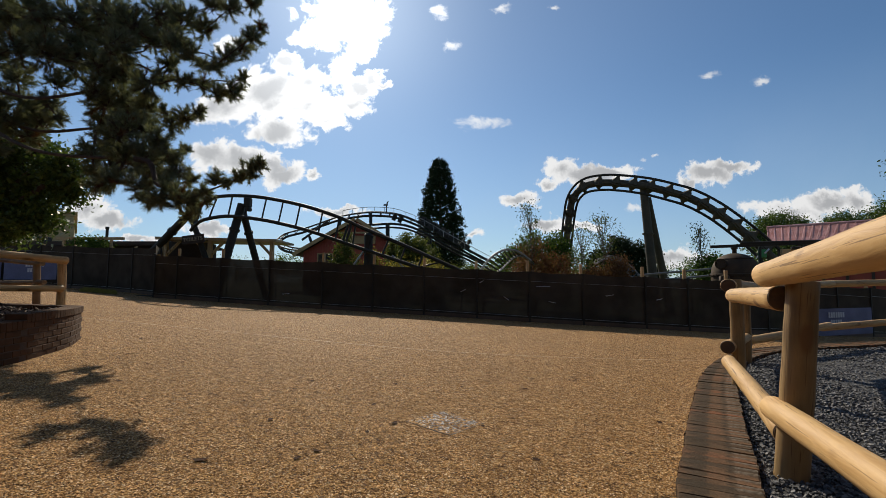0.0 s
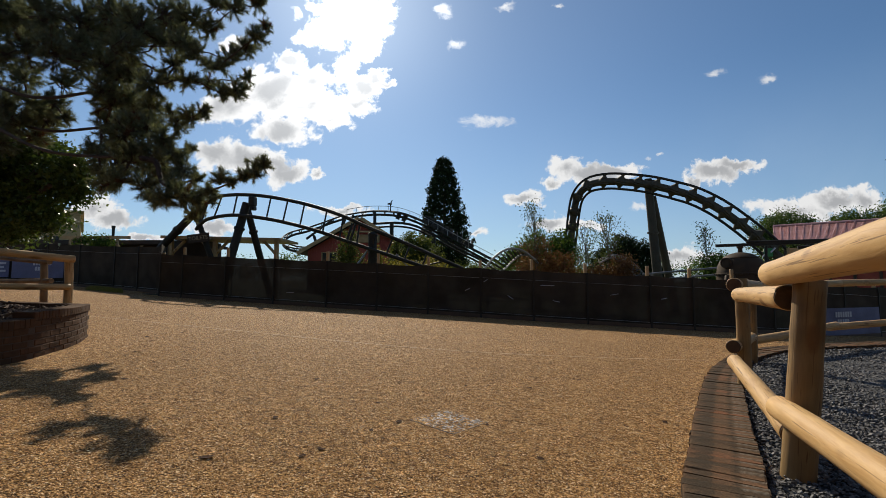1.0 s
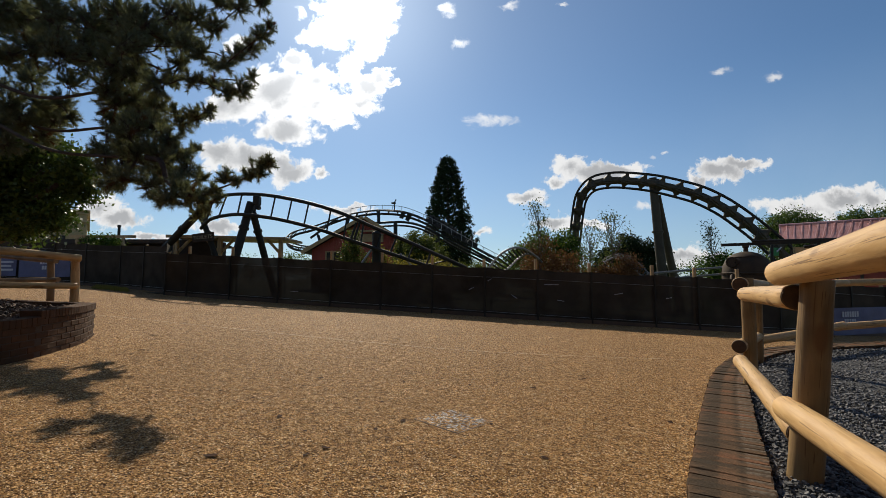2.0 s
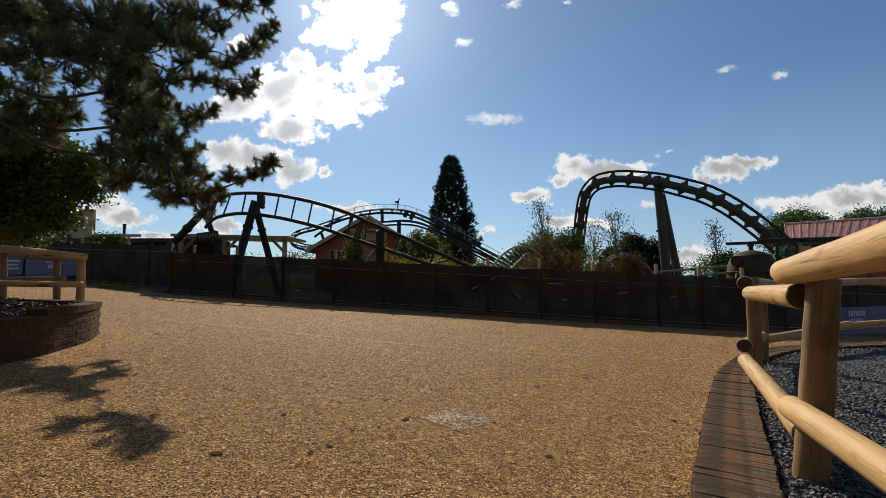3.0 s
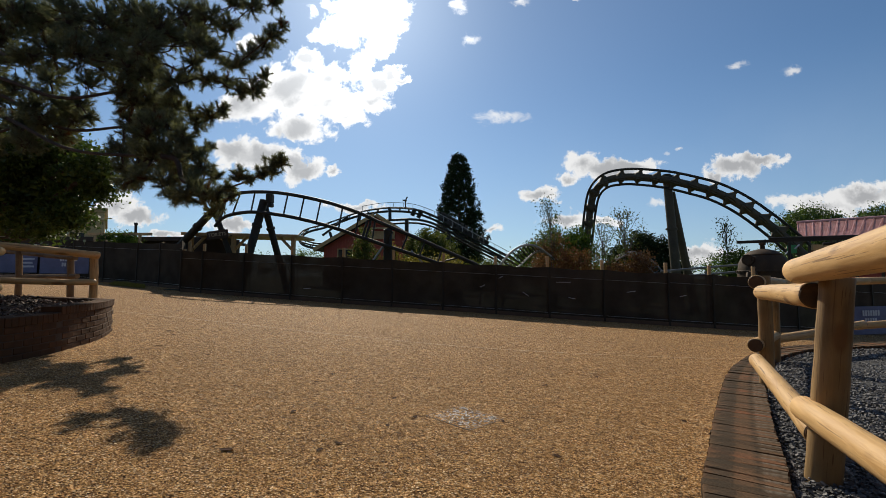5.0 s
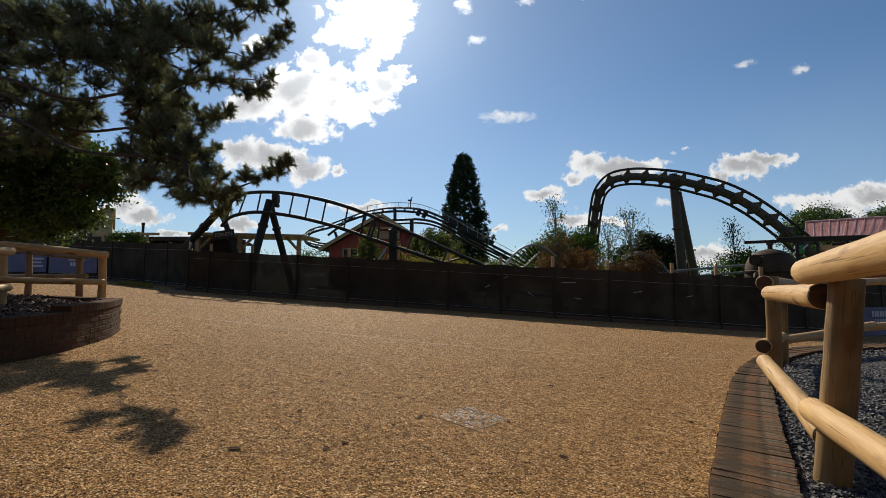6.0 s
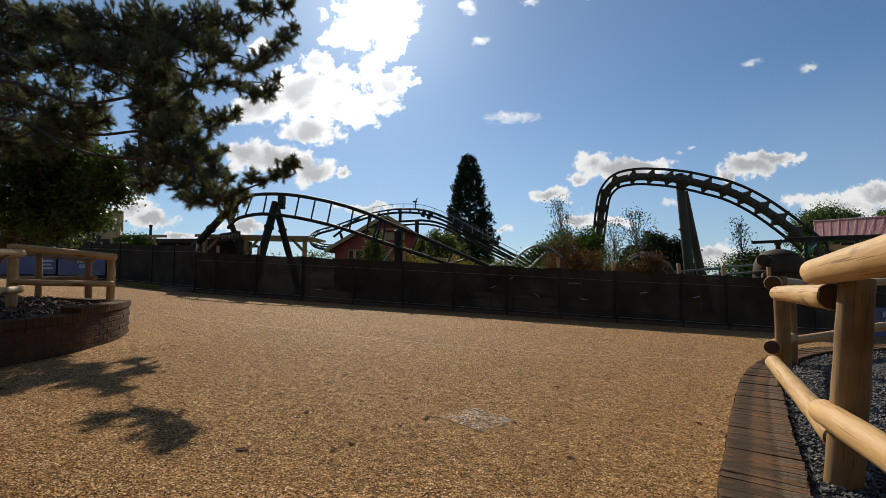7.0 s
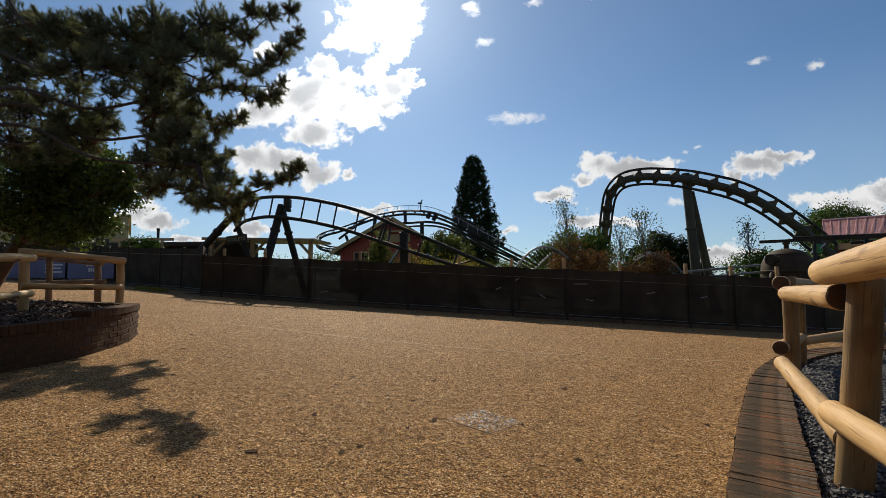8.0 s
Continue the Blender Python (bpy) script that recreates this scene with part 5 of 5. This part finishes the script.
plant("dark_shrub", "dark green shrub behind the fence near the boiler", "shrub", on(13.6, 22.6), [((13.7, 22.6, 1.2), (0.85, 0.7, 1.4))], 170, 28, 0.16, 0.1, M_LEAF, 71, 0.06, 6)
for x, y, h, s in ((14.6, 36.0, 4.6, 81), (16.4, 36.5, 4.1, 82), (13.4, 37.0, 3.6, 83)):
    plant("pine_tree", "dark spreading pine behind the coaster", "tree", on(x, y), [((x, y, h - 1.0), (1.3, 1.2, 0.9)), ((x + 0.3, y, h - 2.4), (1.6, 1.4, 0.9)), ((x - 0.3, y, h - 0.3), (0.7, 0.7, 0.6))], 190, 34, 0.22, 0.17, M_LEAF_DARK, s, 0.16, 8, group="far pines")
for x, y, h, w, s in ((47.3, 62.0, 11.0, 4.0, 91), (55.5, 60.0, 10.8, 3.4, 92), (61.5, 58.0, 12.6, 4.4, 93), (42.5, 55, 7.0, 1.8, 94)):
    plant("oak_tree", "broad green oak behind the red building", "tree", on(x, y), [((x, y, h - 3.2), (w, 4, 3.0)), ((x + 1.6, y, h - 3.9), (w * 0.8, 3, 2.6)), ((x - 1.6, y, h - 4.2), (w * 0.7, 3, 2.6))], 620, 60, 0.40, 0.23, M_LEAF_SHADE, s, 0.4, 10, group="far oaks")
plant("roadside_tree", "green tree reaching in past the red building", "tree", on(35.3, 31), [((34.9, 31, 9.4), (2.2, 2.2, 1.5)), ((36.2, 31, 7.2), (2.6, 2.4, 2.0))], 300, 34, 0.32, 0.22, M_LEAF, 95, 0.25, 8)
plant("tree_line", "far green hedge and tree line beyond the coaster", "tree line", on(-20, 95), [((-60 + 13 * k, 95 + 3 * (k % 3), 2.2 + (k * 7 % 5) * 0.5), (8, 4, 3.0)) for k in range(13)], 1100, 50, 0.8, 0.34, M_LEAF, 96)
ivy = thing("pergola", "tan timber pergola overgrown with green climber", "pergola")
for px in (0.0, 0.62, 1.9, 2.6):
    part("pergola_post", box(B(), (-21.9 + px * 1.05, 25.5, 1.9), (0.13, 0.13, 3.3)), M_BATTEN, ivy)
part("pergola_beam", box(B(), (-20.4, 25.5, 3.62), (3.9, 0.14, 0.16)), M_BATTEN, ivy)
plant("climber", "leafy green climber over the pergola", "climber", (-20.5, 25.4, 2.6), [((-20.6, 25.4, 3.35), (1.1, 0.4, 0.35)), ((-19.7, 25.4, 3.1), (0.7, 0.4, 0.35))], 110, 24, 0.12, 0.1, M_LEAF, 97)

# broad-leaved tree behind the planter
plant("broadleaf_tree", "dense dark green broad-leaved tree behind the planter", "tree", on(-18.0, 15.0),
      [((-11.95, 13.71, 4.76), (0.50, 0.50, 0.48)), ((-11.99, 14.28, 4.43), (0.36, 0.36, 0.34)), ((-12.47, 14.04, 4.13), (0.75, 0.75, 0.72)), ((-13.99, 14.31, 4.35), (1.14, 1.14, 1.09)), ((-15.04, 14.26, 4.73), (1.07, 1.07, 1.03)), ((-13.29, 14.01, 3.12), (0.57, 0.57, 0.55)), ((-14.48, 14.30, 3.05), (0.93, 0.93, 0.89)), ((-12.19, 14.40, 3.88), (0.36, 0.36, 0.34)), ((-13.01, 14.23, 5.33), (0.46, 0.46, 0.44)), ((-13.84, 13.88, 5.47), (0.71, 0.71, 0.68)), ((-16.31, 14.12, 4.13), (1.61, 1.61, 1.54)), ((-15.12, 14.00, 5.62), (0.75, 0.75, 0.72)), ((-12.81, 14.20, 3.11), (0.45, 0.45, 0.42))],
      1050, 30, 0.20, 0.125, M_LEAF_SHADE, 98, 0.28, 26, shell=0.3)

# boughs of the pine: height on the trunk, then the sprays of needles (place and half width)
BOUGHS = (
    ("crest", 10.0, ((-10.66, 9.80, 7.44, 0.43), (-10.42, 10.17, 7.51, 0.47), (-8.80, 9.30, 6.92, 0.50), (-8.75, 10.09, 7.26, 0.57), (-7.85, 9.91, 7.28, 0.56), (-6.82, 9.36, 6.67, 0.45), (-6.87, 10.27, 7.52, 0.50), (-5.85, 9.61, 7.07, 0.39), (-5.38, 9.58, 6.80, 0.29), (-5.64, 10.28, 7.79, 0.29), (-4.73, 9.38, 7.12, 0.24), (-4.45, 9.88, 7.57, 0.23))),
    ("upper", 7.5, ((-9.79, 9.30, 6.05, 0.28), (-9.63, 9.67, 6.32, 0.39), (-8.14, 8.80, 5.77, 0.40), (-8.28, 9.59, 6.26, 0.44), (-7.54, 9.41, 5.82, 0.38), (-6.78, 8.86, 5.93, 0.41), (-6.66, 9.77, 6.61, 0.32), (-5.80, 9.11, 6.15, 0.28), (-5.42, 9.08, 5.95, 0.23), (-5.46, 9.78, 6.08, 0.17), (-4.73, 8.88, 5.59, 0.17), (-4.72, 9.38, 6.00, 0.23), (-4.54, 9.61, 6.33, 0.25), (-3.97, 8.80, 6.13, 0.21), (-4.15, 9.65, 6.85, 0.16))),
    ("middle", 6.6, ((-7.58, 9.40, 5.27, 0.36), (-7.38, 9.77, 5.83, 0.42), (-6.16, 8.90, 5.21, 0.30), (-6.21, 9.69, 6.02, 0.25), (-6.21, 9.51, 5.61, 0.22), (-5.46, 8.96, 5.30, 0.21), (-5.53, 9.87, 5.64, 0.18), (-4.84, 9.21, 5.15, 0.21), (-4.51, 9.18, 5.16, 0.21), (-4.62, 9.88, 5.77, 0.16))),
    ("inner", 6.2, ((-7.66, 9.80, 5.17, 0.43), (-7.47, 10.17, 5.30, 0.42), (-6.38, 9.30, 4.88, 0.26), (-6.34, 10.09, 4.78, 0.23), (-5.90, 9.91, 4.85, 0.25), (-5.33, 9.36, 4.79, 0.16), (-8.15, 10.27, 4.75, 0.31), (-7.79, 9.61, 3.97, 0.27), (-7.65, 9.58, 3.55, 0.21), (-6.68, 10.28, 5.14, 0.16))),
    ("hanging", 5.6, ((-6.43, 8.60, 4.06, 0.37), (-6.27, 8.97, 4.21, 0.37), (-5.35, 8.10, 3.73, 0.25), (-6.48, 8.89, 3.61, 0.43), (-5.83, 8.71, 3.55, 0.36), (-5.10, 8.16, 3.49, 0.21), (-5.42, 9.07, 3.87, 0.13), (-6.37, 8.41, 3.05, 0.26), (-5.83, 8.38, 2.93, 0.29), (-5.93, 9.08, 3.26, 0.28), (-4.98, 8.18, 3.18, 0.20), (-5.03, 8.68, 3.13, 0.16))),
    ("outer", 5.0, ((-10.98, 11.00, 6.30, 0.21), (-11.51, 11.37, 6.04, 0.29), (-10.93, 10.50, 5.35, 0.32), (-10.97, 11.29, 5.75, 0.35), (-10.20, 11.11, 5.67, 0.34), (-10.65, 10.56, 5.05, 0.38), (-10.67, 11.47, 5.32, 0.35), (-11.54, 10.81, 5.00, 0.36), (-9.63, 10.78, 5.22, 0.19), (-10.99, 11.48, 4.95, 0.35), (-10.99, 10.58, 4.48, 0.35))),
    ("low", 0.0, ((-4.81, 7.50, 2.54, 0.19), (-4.48, 7.40, 2.52, 0.21), (-4.21, 7.30, 2.45, 0.16), (-4.00, 7.30, 2.60, 0.11), (-3.50, 6.75, 2.67, 0.13), (-3.41, 6.90, 2.65, 0.05), (-3.25, 7.00, 2.77, 0.10), (-3.07, 6.95, 2.85, 0.16), (-2.90, 6.90, 2.94, 0.10), (-4.37, 7.80, 2.44, 0.16), (-4.65, 8.00, 2.29, 0.12), (-4.30, 8.00, 2.60, 0.11), (-4.95, 7.90, 2.78, 0.22), (-5.19, 7.80, 2.55, 0.18))),
    ("rear", 8.5, ((-11.35, 12.00, 8.19, 0.70), (-10.33, 12.30, 8.09, 0.78), (-9.10, 12.00, 8.08, 0.73), (-8.05, 11.80, 7.95, 0.54), (-9.29, 12.00, 6.91, 0.70), (-12.75, 12.20, 8.59, 0.53), (-8.77, 11.60, 5.76, 0.65), (-8.27, 11.20, 4.76, 0.66), (-7.23, 10.60, 3.92, 0.46), (-8.40, 11.00, 4.18, 0.53), (-8.48, 10.80, 3.54, 0.28), (-7.03, 11.20, 7.59, 0.40), (-7.99, 11.40, 5.44, 0.41), (-10.46, 12.20, 7.19, 0.44))),
    ("side", 7.0, ((-13.32, 11.80, 6.04, 0.60), (-14.54, 12.00, 8.15, 0.92), (-14.83, 12.20, 6.73, 0.86), (-12.51, 12.00, 5.62, 0.52), (-11.97, 12.40, 5.56, 0.54), (-13.98, 12.00, 5.31, 0.77), (-11.38, 12.20, 5.77, 0.40), (-12.37, 11.60, 7.16, 0.50), (-11.74, 11.80, 6.84, 0.42), (-13.32, 11.90, 7.91, 0.61), (-11.87, 11.70, 7.94, 0.54), (-10.57, 11.80, 6.51, 0.33), (-13.42, 11.50, 8.59, 0.65), (-13.50, 11.60, 7.09, 0.65), (-12.45, 11.30, 8.20, 0.49), (-12.26, 11.40, 6.19, 0.38))),
)


def big_pine():
    """Old pine that overhangs the path: boughs that fork from spray to spray, each spray a fan of needled shoots."""
    rng = np.random.default_rng(3)
    top = thing("pine_tree", "large dark pine overhanging the path with long needles", "tree")
    tx, ty = -15.0, 11.5
    trunk = smooth_line([(tx, ty, 0.4), (tx + 0.1, ty, 3.5), (tx - 0.1, ty + 0.1, 7.5), (tx + 0.2, ty, 14.5)], 0.4)
    part("trunk", tube(B(), trunk, [0.36 - 0.28 * i / len(trunk) for i in range(len(trunk))], 14), M_BARK, top, smooth=True)
    root, tip, girth = [], [], []
    twigs = B()
    for _, height, sprays in BOUGHS:
        start = min(trunk, key=lambda q: abs(q.z - height)) if height else Vector((-6.0, 8.5, 3.5))
        joined = [(start, 0)]
        bm = B()
        for x, y, z, r in sorted(sprays, key=lambda q: (Vector(q[:3]) - start).length):
            c = Vector((x, y, z))
            reach = (c - start).length
            fork, order = min(joined, key=lambda q: (q[0] - c).length + 0.35 * (q[0] - start).length * (0 if q[0] is start else 1) / max(reach, 0.1))
            joined.append((c, order + 1))
            span = (c - fork).length
            bend = Vector(rng.normal(size=3)) * 0.05 * min(span, 1.5) + Vector((0, 0, 0.05 * span))
            line = smooth_line([fork, fork.lerp(c, 0.35) + bend, fork.lerp(c, 0.7) - bend * 0.6, c], 0.15)
            thick0 = 0.06 if fork is start else max(0.036 - 0.004 * order, 0.014)
            thick1 = max(0.030 - 0.004 * order, 0.011)
            tube(bm, line, [thick0 + (thick1 - thick0) * i / (len(line) - 1) for i in range(len(line))], 7)
            away = (c - fork).normalized()
            for _ in range(int(14 + 230 * r * r)):
                d = Vector(rng.normal(size=3)).normalized() + away * 0.35 + Vector((0, 0, 0.22))
                d.normalize()
                p0 = c + Vector(rng.normal(size=3)) * 0.22 * r
                p2 = c + d * r * rng.uniform(0.55, 1.12)
                if (p2 - p0).length < 0.04:
                    continue
                p1 = p0.lerp(p2, 0.55) + Vector((0, 0, -0.07 * r))
                tube(twigs, [p0, p1, p2], (0.010, 0.008, 0.005), 4, caps=False)
                way = (p2 - p1).normalized()
                length = min(rng.uniform(0.16, 0.30), 1.2 * r + 0.05)
                root.append(p2 - way * length * 0.75)
                tip.append(way * length)
                girth.append(rng.uniform(0.8, 1.15) * (0.72 if r < 0.17 else 1.0))
        part("limb", bm, M_BARK, top, smooth=True)
    part("twig_work", twigs, M_BARK, top)["kind"] = "stuff"
    root, tip, girth = np.array(root), np.array(tip), np.array(girth)
    dry = rng.random(len(root)) < 0.02
    for name, keep, material in (("needles", ~dry, M_NEEDLE), ("dry_needles", dry, M_NEEDLE_DRY)):
        per = 95
        a = np.repeat(tip[keep], per, 0)
        p = np.repeat(root[keep], per, 0) + a * rng.random((len(a), 1))
        a /= np.linalg.norm(a, axis=1)[:, None]
        r = rng.normal(size=p.shape)
        r -= a * (r * a).sum(1)[:, None]
        r /= np.linalg.norm(r, axis=1)[:, None]
        d = a * rng.uniform(0.55, 1.2, (len(p), 1)) + r * rng.uniform(0.5, 0.95, (len(p), 1))
        d /= np.linalg.norm(d, axis=1)[:, None]
        w = np.cross(d, rng.normal(size=p.shape))
        w /= np.linalg.norm(w, axis=1)[:, None]
        ln = rng.uniform(0.085, 0.145, (len(p), 1)) * np.repeat(girth[keep], per)[:, None]
        v = np.stack([p - w * 0.0048, p + w * 0.0048, p + d * ln], 1).reshape(-1, 3)
        ob = raw(name, v.tolist(), np.arange(len(v)).reshape(-1, 3).tolist(), material, top)
        ob["kind"] = "stuff"


big_pine()


# ---- small things on the path ----
def verge():
    """Narrow strip of grass along the foot of the fence."""
    a, b, c, d = (Vector(q) for q in ((-17.05, 20.78, 0.68), (-14.41, 19.65, 0.55), (-15.84, 21.59, 0.61), (-19.34, 24.00, 0.77)))
    bm = B()
    bm.faces.new([bm.verts.new((q.x, q.y, gz(q.x, q.y) + 0.02)) for q in (a, b, c, d)])
    tagged(part("grass_verge", bm, M_GRASS), "narrow bright grass verge at the fence foot", "grass", kind="structure")
    rng = np.random.default_rng(9)
    u, w = rng.random((2600, 1)), rng.random((2600, 1))
    p = (np.array(a) * (1 - u) + np.array(b) * u) * (1 - w) + (np.array(d) * (1 - u) + np.array(c) * u) * w
    v = np.stack([p + [-0.012, 0, 0], p + [0.012, 0, 0], p + np.concatenate([rng.normal(size=(2600, 2)) * 0.03, rng.uniform(0.05, 0.16, (2600, 1))], 1)], 1).reshape(-1, 3)
    tagged(raw("grass", v.tolist(), np.arange(len(v)).reshape(-1, 3).tolist(), M_LEAF_GOLD), "short sunlit grass blades on the verge", "grass", kind="stuff")
    slab = thing("concrete_slab", "flat pale concrete slab by the fence foot", "slab")
    q = Vector((-12.94, 19.76, 0.48))
    part("slab", box(B(), (q.x, q.y, gz(q.x, q.y) + 0.03), (1.2, 0.5, 0.06), -0.25, 0.01), M_MORTAR, slab)


verge()


def cover():
    top = thing("access_cover", "worn square access cover filled with gravel, metal rim", "manhole cover")
    corners = [(-0.26, 3.70, -0.02), (0.03, 4.05, -0.04), (0.28, 3.69, -0.05), (0.02, 3.35, -0.03)]
    c = sum((Vector(q) for q in corners), Vector()) / 4
    a = (Vector(corners[1]) - Vector(corners[0]))
    top.matrix_basis = Matrix.Translation((c.x, c.y, gz(c.x, c.y) + 0.0015)) @ Matrix.Rotation(0.052, 4, "Y") @ Matrix.Rotation(-0.010, 4, "X") @ Matrix.Rotation(math.atan2(a.y, a.x), 4, "Z")
    part("tray", box(B(), (0, 0, 0), (0.44, 0.44, 0.006)), M_PATH, top)
    for s, t, w, h in ((0, 0.222, 0.45, 0.004), (0, -0.222, 0.45, 0.004), (0.222, 0, 0.004, 0.438), (-0.222, 0, 0.004, 0.438)):
        part("rim", box(B(), (s, t, 0.001), (w, h, 0.005)), M_IRON, top)
    rng = random.Random(2)
    for k in range(230):
        part("worn_streak", box(B(), (rng.uniform(-0.2, 0.2), rng.uniform(-0.2, 0.2), 0.004), (rng.uniform(0.010, 0.034), rng.uniform(0.004, 0.009), 0.004), rng.uniform(-1.5, 1.5)), M_SILVER if k % 2 else M_IRON, top)


cover()


def dead_leaves():
    rng = random.Random(6)
    spots = [(-4.91, 7.30, 0.18), (-4.14, 5.93, 0.16), (-4.75, 7.98, 0.17), (-0.63, 4.11, -0.01), (-1.76, 3.98, 0.05), (-0.90, 2.81, 0.02), (-0.56, 3.36, -0.00), (-2.60, 4.63, 0.09), (-5.24, 12.60, 0.15), (0.92, 5.06, -0.10), (-0.53, 5.00, -0.02), (-2.13, 5.99, 0.05), (-0.81, 2.94, 0.01), (1.97, 6.13, -0.16), (0.61, 3.00, -0.06), (-2.09, 4.15, 0.07), (-3.03, 4.81, 0.11), (-1.49, 4.51, 0.03)]
    for k in range(60):
        x, y, _ = spots[k] if k < len(spots) else (rng.uniform(-5, 3), rng.uniform(2.6, 11), 0)
        s = rng.uniform(0.045, 0.062) if k < 3 else rng.uniform(0.018, 0.045)
        bm = B()
        vs = [bm.verts.new((s * math.cos(q * math.tau / 7) * (1.4 if q % 2 else 0.8), s * 0.6 * math.sin(q * math.tau / 7), 0.003 + 0.16 * s * rng.random())) for q in range(7)]
        mid = bm.verts.new((0, 0, 0.004))
        for q in range(7):
            bm.faces.new((mid, vs[q], vs[(q + 1) % 7]))
        o = part("dead_leaf", bm, M_DEAD)
        o.location, o.rotation_euler = (x, y, gz(x, y) + 0.003), (0, 0, rng.uniform(0, 6.3))
        tagged(o, "curled dry brown leaf on the gravel path", "leaf", "dead leaves")


dead_leaves()


# ---- bricks of the edging and the planter ----
def brick_mesh(name, l, w, h, seed, rough=0.0045, material=None):
    rng = random.Random(seed)
    bm = box(B(), (0, 0, 0), (l, w, h), bevel=0.006)
    for v in bm.verts:
        v.co += Vector((rng.uniform(-1, 1), rng.uniform(-1, 1), rng.uniform(-1, 1))) * rough
    return finish(name, bm, material or M_BRICK)


def edging():
    base = B()
    prev = None
    for i in range(0, len(EDGE), 2):
        p = EDGE[i]
        t, n = edge_frame(i)
        ring = [base.verts.new(c) for c in (p + n * 0.01 - Vector((0, 0, 0.4)), p + n * 0.01 - Vector((0, 0, 0.022)), p + n * (WIDTH - 0.01) - Vector((0, 0, 0.022)), p + n * (WIDTH - 0.01) - Vector((0, 0, 0.4)))]
        if prev:
            for k in range(4):
                base.faces.new((prev[k], prev[(k + 1) % 4], ring[(k + 1) % 4], ring[k]))
        prev = ring
    ob = tagged(part("brick_edging", base, M_MORTAR), "weathered dark red-brown brick edging curving round slate bed", "kerb", kind="structure")
    kinds = [brick_mesh("brick", 0.0965, WIDTH, 0.085, s) for s in range(8)]
    rng = random.Random(1)
    for i in range(len(EDGE) - 1):
        p = EDGE[i].lerp(EDGE[i + 1], 0.5)
        t, n = edge_frame(i)
        b = new("brick", kinds[rng.randrange(8)])
        b.parent = ob
        b.matrix_local = Matrix.Translation(p + n * (WIDTH / 2 + rng.uniform(-0.006, 0.006)) + Vector((0, 0, -0.042 + rng.uniform(-0.007, 0.006)))) @ Matrix.Rotation(math.atan2(t.y, t.x) + rng.uniform(-0.012, 0.012), 4, "Z")


edging()


def planter_bricks():
    kinds = [brick_mesh("brick", 0.216, 0.1, 0.066, 20 + s, 0.0016, M_PLANTER) for s in range(5)]
    caps = [brick_mesh("coping_brick", 0.0725, 0.225, 0.10, 40 + s, 0.0018, M_PLANTER) for s in range(5)]
    rng = random.Random(3)

    def along(line, step, shift=0.0):
        run, want = 0.0, step * 0.5 + shift
        for a, b in zip(line, line[1:]):
            d = (b - a).length
            while run + d >= want:
                yield a.lerp(b, (want - run) / d), (b - a).normalized()
                want += step
            run += d

    near = [p for p in PLANTER if p.y > 2.4]
    back = PLANTER_BACK[:22]
    for line in (near, back):
        for course in range(8):
            for p, t in along(line, 0.224, 0.112 * (course % 2)):
                ztop = planter_top(p) - 0.10
                z = ztop - 0.036 - 0.0745 * course
                if z < gz(p.x, p.y) - 0.05:
                    continue
                b = new("brick", kinds[rng.randrange(5)])
                b.parent = planter_wall
                n = Vector((-t.y, t.x, 0)).normalized()
                b.matrix_local = Matrix.Translation(Vector((p.x, p.y, z)) + n * (0.05 + rng.uniform(-0.002, 0.002))) @ Matrix.Rotation(math.atan2(t.y, t.x), 4, "Z")
        for p, t in along(line, 0.0745):
            b = new("coping_brick", caps[rng.randrange(5)])
            b.parent = planter_wall
            n = Vector((-t.y, t.x, 0)).normalized()
            b.matrix_local = Matrix.Translation(Vector((p.x, p.y, planter_top(p) - 0.048)) + n * 0.10) @ Matrix.Rotation(math.atan2(t.y, t.x) + rng.uniform(-0.02, 0.02), 4, "Z")


planter_bricks()
